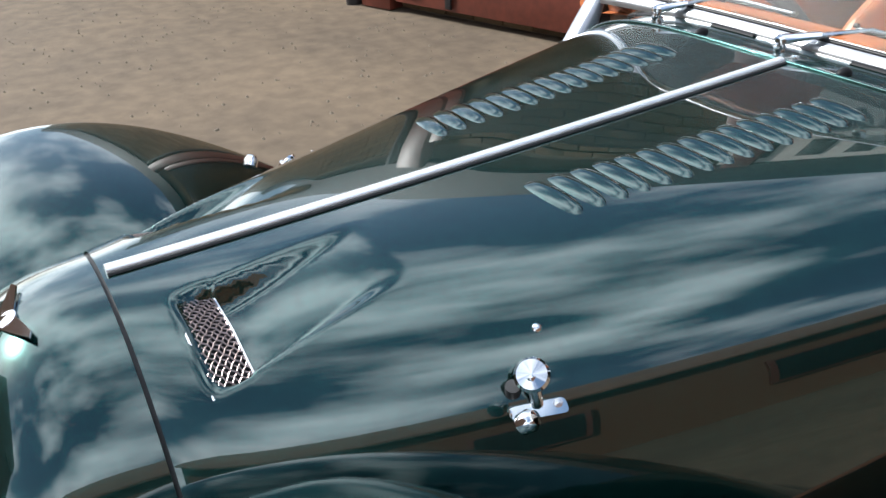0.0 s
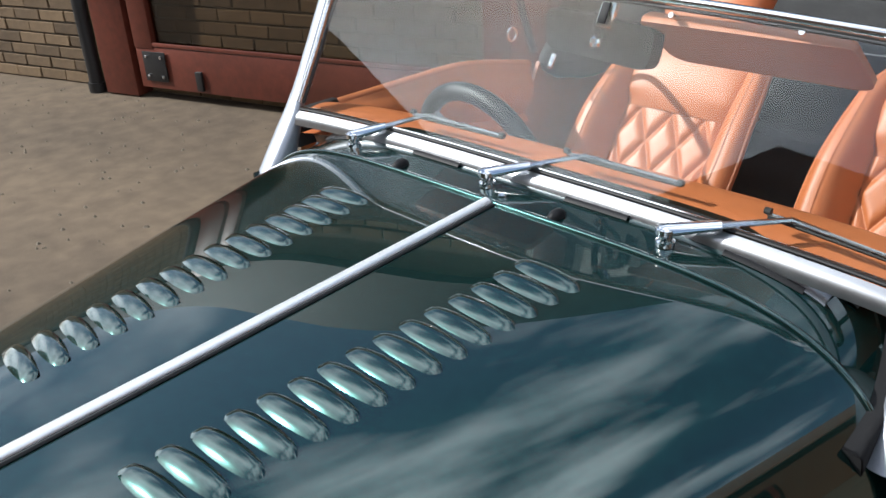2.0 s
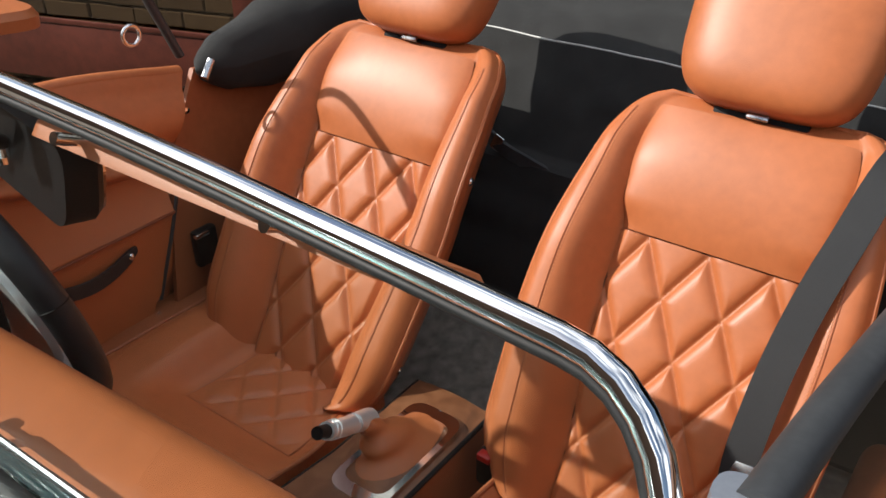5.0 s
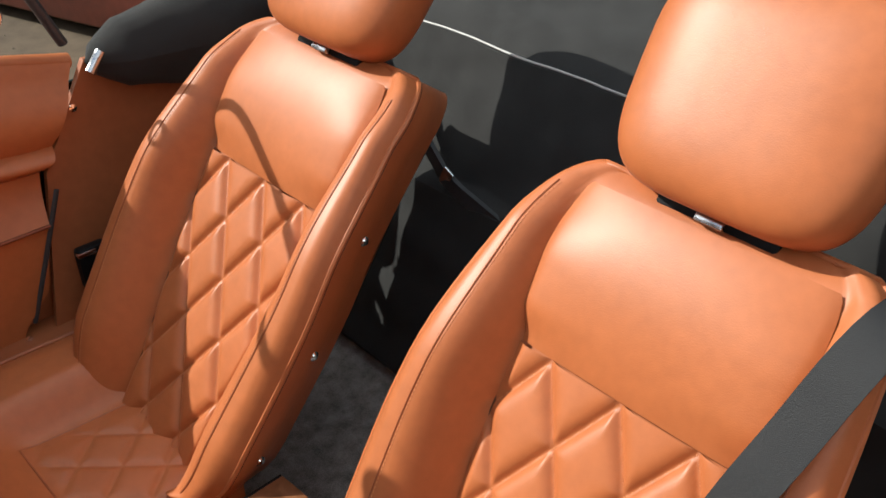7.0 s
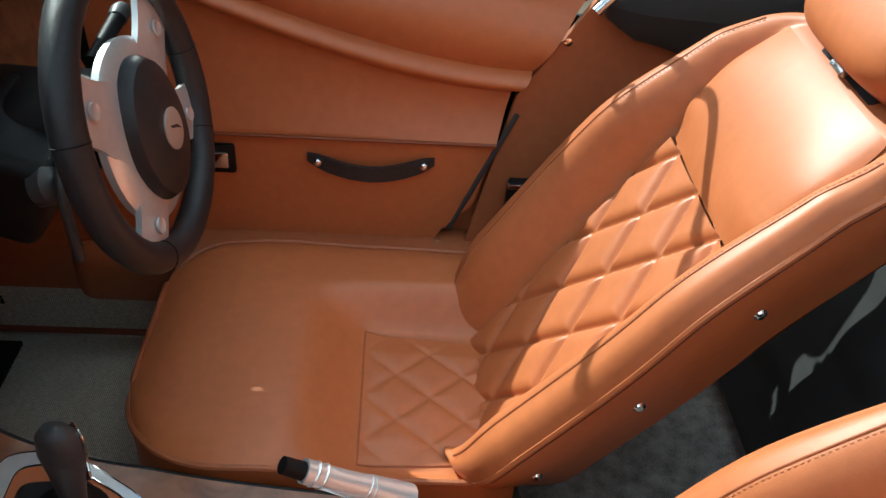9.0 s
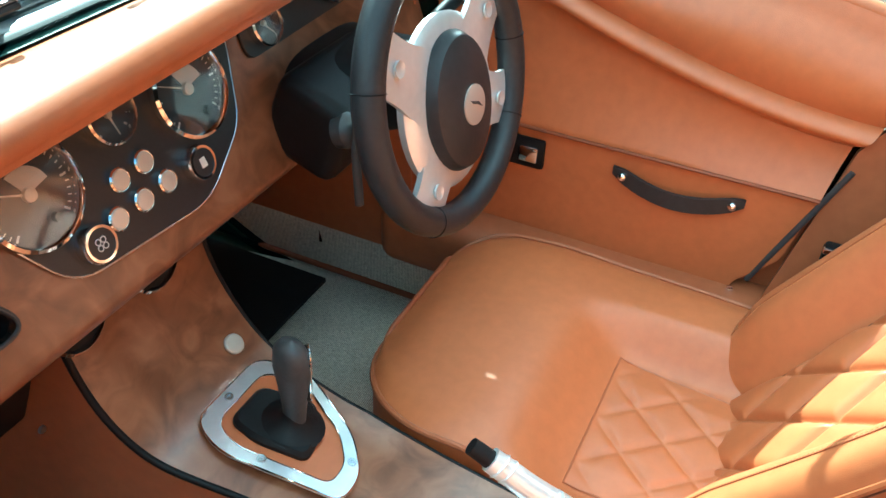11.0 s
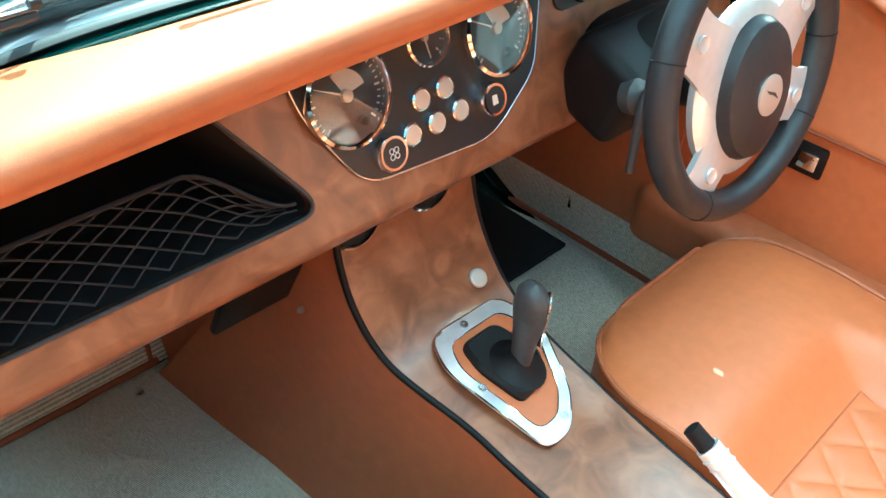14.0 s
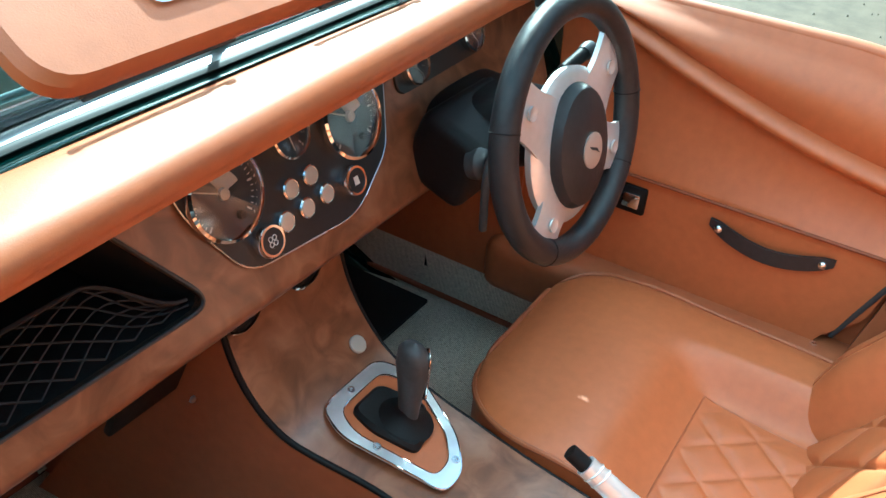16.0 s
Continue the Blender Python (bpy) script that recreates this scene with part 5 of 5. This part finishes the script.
# body sides, rear quarter and tail
for side in (-1, 1):
    def scut_side(u, v):
        y = -0.02 + 0.205 * u
        return (side * (0.572 + 0.065 * u * (1 - 0.5 * v) + 0.012 * math.sin(math.pi * (1 - v))), y, 0.30 + 0.54 * v - 0.01 * u * v)
    sheet("scuttle_side", scut_side, 8, 10, PAINT, car, "dark green scuttle side", solid=0.004)

    def quarter(u, v):
        y = 0.815 + 1.35 * u
        z = 0.30 + (0.80 - 0.10 * u ** 2 - 0.30) * v
        return (side * (0.69 - 0.20 * u ** 2.5 - 0.012 * v ** 3 + 0.03 * math.sin(math.pi * v)), y, z)
    sheet("rear_quarter", quarter, 20, 12, PAINT, car, "dark green rear quarter", solid=0.004)

    def pillar(u, v):
        z = 0.44 + 0.40 * v
        y0 = 0.728 + 0.065 * clamp((z - 0.44) / 0.28) + 0.10 * clamp((z - 0.70) / 0.15)
        y = y0 + (1.16 - y0) * u
        return (side * (0.604 + 0.048 * v + 0.012 * math.sin(math.pi * u) * v), y, z - 0.03 * u * v)
    pl = sheet("rear_side_trim", pillar, 16, 16, LEATHER_DARK, car, "tan leather trim behind the door", solid=0.01)
    for y, z, x in ((0.852, 0.775, 0.642), (0.684, 0.445, 0.598)):
        turned("trim_stud", [(0.0065, 0), (0.006, 0.003), (0, 0.0045)], axes((side * (x - 0.006), y, z), (0, 1, 0), (0, 0, 1), (-side, 0, 0.0)), CHROME, pl, "", 14)
    bx = bmesh.new()
    add_box(bx, (side * 0.634, 0.76, 0.50), (0.008, 0.24, 0.20), None, 0.003)
    part("jamb_panel", bx, LEATHER_DARK, pl)
    tube("check_bar", [(side * 0.604, 0.702, 0.462), (side * 0.600, 0.745, 0.570), (side * 0.604, 0.788, 0.672)], 0.0042, GREY, pl, "dark door check bar", 8, 0.6)
    bx = bmesh.new()
    add_box(bx, (side * 0.592, 0.81, 0.53), (0.02, 0.05, 0.075), None, 0.006)
    bk = part("belt_buckle", bx, BLACK, car, "black seat belt reel")
    bx = bmesh.new()
    add_box(bx, (side * 0.585, 0.80, 0.56), (0.012, 0.03, 0.008), None, 0.002)
    part("buckle_tongue", bx, CHROME, bk)


def deck(u, v):
    x = -0.60 + 1.20 * u
    y = 1.50 + 0.75 * v
    return (x, y, 0.80 - 0.30 * v ** 2 - 0.05 * abs(2 * u - 1) ** 3)


sheet("rear_deck", deck, 20, 14, PAINT, car, "dark green rear deck", solid=0.004)

# stowed black hood and rear bulkhead
def bulk(u, v):
    x = -0.60 + 1.20 * u
    if v < 0.12:
        return (x, 1.06 + 0.08 * v / 0.12, 0.325)
    k = (v - 0.12) / 0.88
    y, z = 1.14 + 0.22 * k, 0.37 + 0.475 * k
    if k < 0.60:
        y -= 0.026 * ease((0.60 - k) / 0.03) - 0.005 * math.sin(k * 16) ** 2
    else:
        y += 0.007 * noise.noise(Vector((x * 8, k * 5, 2.0))) + 0.005 * noise.noise(Vector((x * 21, k * 9, 7.0)))
    return (x, y, z)


hood = sheet("rear_bulkhead", bulk, 90, 90, FABRIC, car, "black padded rear bulkhead with pale piping", solid=0.01)
for k, r in ((0.28, 0.0016), (0.47, 0.0016), (1.0, 0.0017)):
    tube("bulkhead_piping", [Vector(bulk(i / 60, 0.12 + 0.88 * k)) + Vector((0, -0.006, 0.006)) for i in range(61)], r, BONE, hood, "pale piping", 6)
strap = smooth_path([(-0.345, 1.262, 0.765), (-0.27, 1.250, 0.700), (-0.215, 1.240, 0.668), (-0.15, 1.238, 0.650), (-0.08, 1.240, 0.630)], 6)
vs, fs = [], []
for i, q in enumerate(strap):
    vs += [q + Vector((0, -0.004, 0.012)), q + Vector((0, -0.008, -0.012)), q + Vector((0, 0.000, -0.012)), q + Vector((0, 0.004, 0.012))]
    if i:
        fs += [(4 * i - 4 + k, 4 * i - 4 + (k + 1) % 4, 4 * i + (k + 1) % 4, 4 * i + k) for k in range(4)]
st = mesh_object("hood_strap", vs, fs, GREY, hood, "grey webbing hood strap", 30)
bx = bmesh.new()
add_box(bx, (-0.225, 1.238, 0.674), (0.022, 0.006, 0.034), Euler((0, radians(25), 0)).to_matrix(), 0.002)
part("strap_buckle", bx, STEEL, st, "steel strap buckle")
sheet("rear_carpet", lambda u, v: (-0.60 + 1.2 * u, 0.80 + 0.36 * v, 0.30 + 0.06 * v), 12, 8, DARKCARPET, car, "dark rear floor carpet", solid=0.01)
sheet("rear_carpet", lambda u, v: (-0.59 + 1.18 * u, 1.115 + 0.098 * v, 0.352 + 0.20 * v + wob(u, v)), 12, 8, DARKCARPET, car, "dark carpet over the rear bulkhead", solid=0.008)


def canvas(u, v):
    x = -0.66 + 1.32 * u
    y = 1.355 + 0.42 * v
    z = 0.835 + 0.085 * math.sin(math.pi * min(1, v * 0.9)) - 0.05 * abs(2 * u - 1) ** 4
    z += 0.016 * noise.noise(Vector((x * 7, y * 11, 1.0))) + 0.010 * abs(noise.noise(Vector((x * 16 + y * 9, y * 6, 5.0))))
    return (x, y, z)


folded = tagged(sheet("folded_hood", canvas, 90, 36, FABRIC, None, solid=0.012), "black canvas hood folded down behind the seats", "hood")
for side in (-1, 1):
    def roll(u, v):
        a = 2 * math.pi * v
        y = 0.885 + 0.56 * u
        r = 0.048 + 0.035 * ease(u * 2.5)
        r *= 1 + 0.12 * noise.noise(Vector((y * 14, math.cos(a) * 1.5, math.sin(a) * 1.5 + side)))
        r *= math.sqrt(clamp(u / 0.10)) if u < 0.10 else 1.0
        return (side * (0.635 - 0.03 * u) + r * 0.85 * math.cos(a), y, 0.838 + 0.02 * u + r * math.sin(a))
    v, f = grid(roll, 40, 24)
    mesh_object("hood_side", v, f, FABRIC, folded, "gathered black canvas", 60)
    tube("hood_hinge", [(side * 0.60, 0.876, 0.835), (side * 0.605, 0.90, 0.86)], 0.008, STEEL, folded, "steel hood hinge", 8)

# ---- seats ----
SA = radians(33)
SU_, SF_ = Vector((0, math.sin(SA), math.cos(SA))), Vector((0, -math.cos(SA), math.sin(SA)))


def back_half(s):
    """Half width of the backrest at height s along it."""
    if s < 0.30:
        low = 1 - clamp(s / 0.12)
        return 0.208 + 0.012 * ease(s / 0.3) - 0.075 * (1 - math.sqrt(1 - low * low))
    if s < 0.535:
        return 0.220 - 0.026 * ((s - 0.30) / 0.235) ** 1.6
    q = clamp((s - 0.535) / 0.090)
    return 0.194 - 0.012 * q - 0.044 * (1 - math.sqrt(max(0.0, 1 - q * q)))


def panel_half(s):
    return 0.098 + 0.030 * ease((s - 0.02) / 0.36) + 0.010 * ease((s - 0.42) / 0.17)


def quilt(a, b, w, h, depth):
    """Padded diamonds: relief at (a, b) for diamonds w wide and h high."""
    p = a / w + b / h
    q = a / w - b / h
    d = min(abs(p - round(p)), abs(q - round(q)))
    return depth * (1 - math.exp(-(d / 0.16) ** 1.1 * 2.0))


def seat(cx, lean, shift, pc):
    O = Vector((cx, 0.732, 0.398))

    def P(w, s, d):
        q = O + Vector((w, 0, 0)) + SU_ * s + SF_ * d
        return q + Vector((lean * (q.z - 0.86), 0, 0))

    def bol(w, s):
        """Forward height of the side bolsters."""
        bw = back_half(s)
        pw = min(panel_half(s), bw - 0.034)
        k = clamp((abs(w) - pw) / max(1e-4, bw - pw))
        hgt = 0.072 * (1 - 0.55 * ease((s - 0.36) / 0.24)) * (0.75 + 0.25 * ease(s / 0.12)) * (1 - 0.80 * ease((s - 0.53) / 0.09))
        return hgt * math.sin(math.pi * 0.5 * min(1, k * 1.7)) ** 0.9 - 0.020 * clamp((k - 0.74) / 0.26) ** 2

    # cushion
    CY, CL = 0.290, 0.480
    ph = 0.118
    side_in = -1 if cx > 0 else 1

    def cush_half(t, sd):
        rr = 0.145 if sd == side_in else 0.085
        f = t * CL / rr
        return 0.215 - (rr * 0.95 * (1 - math.sqrt(max(0.0, 1 - (1 - f) ** 2))) if f < 1 else 0.010 * clamp((t - 0.6) / 0.4))

    def cush(u, v):
        t = v
        w = -cush_half(t, -1) * (1 - u) + cush_half(t, 1) * u
        k = abs(2 * u - 1)
        inside = 1 - ease((abs(w - pc) - ph) / 0.06)
        z = 0.458 + 0.016 * math.exp(-((t - 0.34) / 0.24) ** 2) - 0.040 * ease((t - 0.42) / 0.22) * inside + 0.012 * ease((t - 0.4) / 0.4) * (1 - inside)
        z -= 0.012 * max(0, (k - 0.80) / 0.20) ** 2 + 0.012 * max(0, (0.12 - t) / 0.12) ** 2
        return Vector((cx + shift + w, CY + CL * t, z))
    seat_ob = sheet("seat", lambda u, v: cush(u, v ** 1.9), 48, 60, LEATHER, car, "tan leather bucket seat with diamond quilting", angle=60)
    rim_pts = [cush(0, (1 - k / 36) ** 2.2) for k in range(37)] + [cush(k / 24, 0) for k in range(1, 24)] + [cush(1, (k / 36) ** 2.2) for k in range(37)]
    skirt = [*rim_pts, *[Vector((q.x, q.y, 0.24)) for q in rim_pts]]
    n = len(rim_pts)
    mesh_object("cushion_skirt", skirt, [(i, i + 1, n + i + 1, n + i) for i in range(n - 1)], LEATHER, seat_ob, "", 60)
    tube("cushion_piping", [q + Vector((0, 0, 0.002)) for q in rim_pts], 0.0040, LEATHER_DARK, seat_ob, "tan piping", 7)

    def cq(u, v):
        t = 0.605 + 0.390 * v
        w = pc + ph * (2 * u - 1) * (1 - 0.10 * v)
        q = cush((w + cush_half(t, -1)) / (cush_half(t, -1) + cush_half(t, 1)), t)
        return q + Vector((0, 0, 0.0008 + min(1, 6 * min(u, 1 - u, v)) * quilt(w - pc, (t - 0.605) * CL, 0.080, 0.090, 0.0060)))
    sheet("quilted_cushion", cq, 70, 60, LEATHER, seat_ob, "diamond-quilted tan leather", angle=180)
    edge = [cq(0, 1 - k / 10) for k in range(11)] + [cq(k / 10, 0) for k in range(1, 11)] + [cq(1, k / 10) for k in range(1, 11)]
    tube("panel_seam", [q - Vector((0, 0, 0.0006)) for q in edge], 0.0016, LEATHER_DARK, seat_ob, "", 5)

    # backrest shell: front face and wrap to the rear
    def front(u, v):
        s = 0.624 * (1 - (1 - v) ** 1.5)
        hw = back_half(s)
        w = hw * (2 * u - 1)
        d = bol(w, s) - 0.016 * clamp((s - 0.584) / 0.04) ** 2
        return P(w, s, d)
    br = sheet("backrest", front, 72, 72, LEATHER, seat_ob, "tan leather backrest", angle=60)
    ring = [front(0, k / 30) for k in range(31)] + [front(k / 20, 1) for k in range(1, 20)] + [front(1, 1 - k / 30) for k in range(31)]
    n = len(ring)
    rows = [ring]
    for off, inset in ((0.030, 0.004), (0.085, 0.034), (0.130, 0.055)):
        rows.append([q - SF_ * off + Vector(((-1 if q.x > cx else 1) * inset, 0, 0)) for q in ring])
    vs = [q for r in rows for q in r]
    fs = [(j * n + i, j * n + i + 1, (j + 1) * n + i + 1, (j + 1) * n + i) for j in range(3) for i in range(n - 1)]
    fs.append(tuple(3 * n + i for i in range(n)))
    mesh_object("backrest_shell", vs, fs, LEATHER, seat_ob, "tan leather outer shell", 50)
    tube("outer_piping", [q - SF_ * 0.003 for q in ring], 0.0040, LEATHER, seat_ob, "tan piping", 7)
    tube("piping_seam", [q - SF_ * 0.009 for q in ring], 0.0012, SEAM, seat_ob, "dark sewn seam", 5)
    for sd in (-1, 1):
        seam = []
        for k in range(40):
            s = 0.02 + 0.57 * k / 39
            w = sd * (panel_half(s) + (back_half(s) - panel_half(s)) * 0.60)
            seam.append(P(w, s, bol(w, s) + 0.0006))
        tube("bolster_seam", seam, 0.0009, LEATHER_DARK, seat_ob, "stitched seam", 5)
        stitches_v, stitches_f = [], []
        for k in range(0, 110):
            s = 0.02 + 0.57 * k / 110
            w = sd * (panel_half(s) + (back_half(s) - panel_half(s)) * 0.62 - 0.005)
            w2 = sd * (panel_half(s + 0.003) + (back_half(s + 0.003) - panel_half(s + 0.003)) * 0.62 - 0.005)
            a, b = P(w, s, bol(w, s) + 0.0002), P(w2, s + 0.003, bol(w2, s + 0.003) + 0.0002)
            v, f = tube_data([a, b], 0.0006, 4)
            stitches_f += [tuple(i + len(stitches_v) for i in q) for q in f]
            stitches_v += v
        st = mesh_object("stitching", stitches_v, stitches_f, THREAD, seat_ob, "orange thread stitching")
        st["kind"] = "stuff"
        pe = []
        for k in range(30):
            s = 0.01 + 0.41 * k / 29
            w = sd * panel_half(s)
            pe.append(P(w, s, bol(w, s) + 0.001))
        tube("panel_seam", pe, 0.0020, SEAM, seat_ob, "", 5)
        for s in (0.093, 0.257, 0.417):
            w = sd * (back_half(s) - 0.019)
            base = P(w, s, bol(sd * back_half(s), s) - 0.058)
            stud = turned("shell_stud", [(0.0072, -0.004), (0.007, 0.0025), (0.004, 0.0055), (0, 0.006)], axes(base, SU_, SF_, (sd, 0, 0)), CHROME, seat_ob, "chrome stud", 16)

    def bq(u, v):
        s = 0.004 + 0.416 * v
        w = panel_half(s) * (2 * u - 1)
        return P(w, s, 0.0015 + quilt(w, s - 0.418, 0.086, 0.150, 0.0105) * min(1, (1 - abs(2 * u - 1)) * 8 + 0.25))
    sheet("quilted_panel", bq, 96, 120, LEATHER, seat_ob, "diamond-quilted tan leather", angle=180)
    vs, fs = [], []
    for fam in (1, -1):
        for k in range(-9, 4):
            for j in range(0, 150):
                s0 = 0.418 * j / 150
                s1 = s0 + 0.0017
                pts = []
                for s in (s0, s1):
                    w = 0.086 * (k - fam * (s - 0.418) / 0.150)
                    if abs(w) < panel_half(s) - 0.002:
                        pts.append(P(w, s, 0.0022))
                if len(pts) == 2:
                    v, f = tube_data(pts, 0.0006, 3)
                    fs += [tuple(i + len(vs) for i in q) for q in f]
                    vs += v
    qs = mesh_object("quilt_stitching", vs, fs, THREAD, seat_ob, "orange quilt stitching")
    qs["kind"] = "stuff"

    def upper(u, v):
        s = 0.422 + 0.180 * v
        w = min(panel_half(s) + 0.009 * ease(v * 4), back_half(s) - 0.026) * (2 * u - 1) * (1 - 0.10 * v ** 4)
        k = 1 - abs(2 * u - 1) ** 3
        return P(w, s, 0.0015 + 0.024 * k ** 0.7 * math.sin(math.pi * (0.06 + 0.86 * v)) ** 0.55 + 0.014 * (1 - k) * ease(v * 4) * (1 - ease((v - 0.5) / 0.5)))
    sheet("upper_panel", upper, 48, 30, LEATHER, seat_ob, "smooth tan leather upper panel", angle=180)

    # headrest
    def hr(u, v):
        a, b = 2 * math.pi * u, math.pi * (v - 0.5)
        cu, su = math.cos(a), math.sin(a)
        e = 0.42
        hw, hh, hd = 0.130, 0.112, 0.054
        cb, sb = max(0, math.cos(b)) ** e, math.copysign(abs(math.sin(b)) ** 0.55, math.sin(b))
        w = hw * math.copysign(abs(cu) ** 0.55, cu) * cb * (1 + 0.06 * sb)
        d = hd * math.copysign(abs(su) ** 0.75, su) * cb
        return P(w, 0.728 + hh * sb, 0.004 + d)
    v, f = grid(hr, 48, 28, True)
    head = mesh_object("headrest", v, f, LEATHER, seat_ob, "tan leather headrest", 180)
    for sx in (-0.05, 0.05):
        tube("headrest_post", [P(sx, 0.60, -0.02), P(sx, 0.67, -0.008)], 0.0065, STEEL, seat_ob, "", 10)
    bx = bmesh.new()
    add_box(bx, P(0, 0.618, -0.012), (0.13, 0.012, 0.026), Euler((-SA, 0, 0)).to_matrix(), 0.004)
    part("headrest_guide", bx, BLACK, seat_ob, "black headrest guide")
    bx = bmesh.new()
    add_box(bx, P(0, 0.612, 0.006), (0.030, 0.008, 0.008), Euler((-SA, 0, 0)).to_matrix(), 0.002)
    part("guide_clip", bx, STEEL, seat_ob, "steel clip")
    # runner
    bx = bmesh.new()
    for sx in (-0.15, 0.15):
        add_box(bx, (cx + sx, 0.56, 0.222), (0.03, 0.42, 0.05))
    part("seat_runner", bx, BLACK, seat_ob, "black seat runners")
    return seat_ob


seat(-0.289, 0.04, -0.047, 0.058)
seat(0.296, 0.0, 0.040, -0.050)

# seat belts
def belt(pts, mat, label):
    path = smooth_path(pts, 8)
    vs, fs = [], []
    for i, q in enumerate(path):
        d = (path[min(i + 1, len(path) - 1)] - path[max(i - 1, 0)]).normalized()
        s = d.cross(SF_).normalized()
        t = s.cross(d)
        for a, b in ((0.021, 0.001), (-0.021, 0.001), (-0.021, -0.001), (0.021, -0.001)):
            vs.append(q + s * a + t * b)
    for i in range(len(path) - 1):
        for k in range(4):
            fs.append((i * 4 + k, i * 4 + (k + 1) % 4, i * 4 + 4 + (k + 1) % 4, i * 4 + 4 + k))
    return mesh_object("seat_belt", vs, fs, mat, car, label, 30)


b = belt([(0.53, 1.16, 0.87), (0.484, 1.035, 0.925), (0.456, 0.930, 0.832), (0.440, 0.868, 0.755), (0.432, 0.808, 0.670), (0.434, 0.758, 0.58), (0.46, 0.720, 0.46)], BELT, "black seat belt webbing")
bx = bmesh.new()
add_box(bx, (0.450, 0.772, 0.600), (0.055, 0.012, 0.035), Euler((radians(-33), 0, 0)).to_matrix(), 0.004)
part("belt_tongue", bx, STEEL, b, "steel belt tongue")
bx = bmesh.new()
add_box(bx, (0.105, 0.735, 0.445), (0.030, 0.05, 0.06), None, 0.006)
bb = part("belt_anchor", bx, BLACK, car, "black belt buckle with red button")
RED = material("red plastic", (0.45, 0.015, 0.01), 0.4)
bx = bmesh.new()
add_box(bx, (0.105, 0.715, 0.470), (0.022, 0.016, 0.012), None, 0.003)
part("release_button", bx, RED, bb, "red release button")

# ---- bricks of the wall ----
brick_data = []
for k in range(4):
    b = bmesh.new()
    add_box(b, (0, 0, 0), (0.213 + 0.003 * k, 0.063 + 0.001 * k, 0.03), None, 0.004, 1)
    for vv in b.verts:
        vv.co += Vector((random.uniform(-1, 1), random.uniform(-1, 1), random.uniform(-1, 1))) * 0.0018
    me = bpy.data.meshes.new("brick")
    bmesh.ops.recalc_face_normals(b, faces=b.faces)
    b.to_mesh(me)
    b.free()
    me.materials.append(BRICK)
    brick_data.append(me)
joined = bmesh.new()
count = 0
for row in range(38):
    zc = 0.040 + row * 0.075
    for i in range(-18, 12):
        xc = i * 0.225 + (0.1125 if row % 2 else 0.0)
        if xc > 2.4 or xc < -4.9:
            continue
        place = WALLM @ Matrix.Translation((xc, zc, -0.036 + random.uniform(-0.003, 0.003))) @ pose(0, 0, 0, random.uniform(-0.8, 0.8), random.uniform(-0.8, 0.8), random.uniform(-0.4, 0.4))
        if row < 14 and -2.4 < xc < 2.36 and count < 296:
            ob = new("brick", random.choice(brick_data))
            ob.matrix_world = place
            ob.parent = wall_left
            count += 1
        else:
            tmp = bmesh.new()
            tmp.from_mesh(random.choice(brick_data))
            tmp.transform(place)
            me = bpy.data.meshes.new("tmp")
            tmp.to_mesh(me)
            tmp.free()
            joined.from_mesh(me)
            bpy.data.meshes.remove(me)
tagged(part("brickwork", joined, BRICK, wall_left, "upper courses of yellow-brown brick"), kind="stuff")

# grit on the yard
gv, gf = [], []
for k in range(900):
    x, y = random.uniform(-6.5, -0.9), random.uniform(-3.0, 2.0)
    if (Vector((x, y, 0)) - WALL_O).dot(WALL_N) < 0.1:
        continue
    r = random.uniform(0.003, 0.009)
    b = len(gv)
    gv += [(x - r, y - r, 0.0), (x + r, y - r * 0.7, 0.0), (x + r * 0.8, y + r, 0.0), (x - r * 0.6, y + r, 0.0), (x, y, 0.006 + r * 0.5)]
    gf += [(b, b + 1, b + 4), (b + 1, b + 2, b + 4), (b + 2, b + 3, b + 4), (b + 3, b, b + 4)]
GRIT = material("grit", (0.17, 0.14, 0.105), 0.9)
tagged(mesh_object("grit", gv, gf, GRIT, None), "scattered pale grit and small stones", "gravel", kind="stuff")
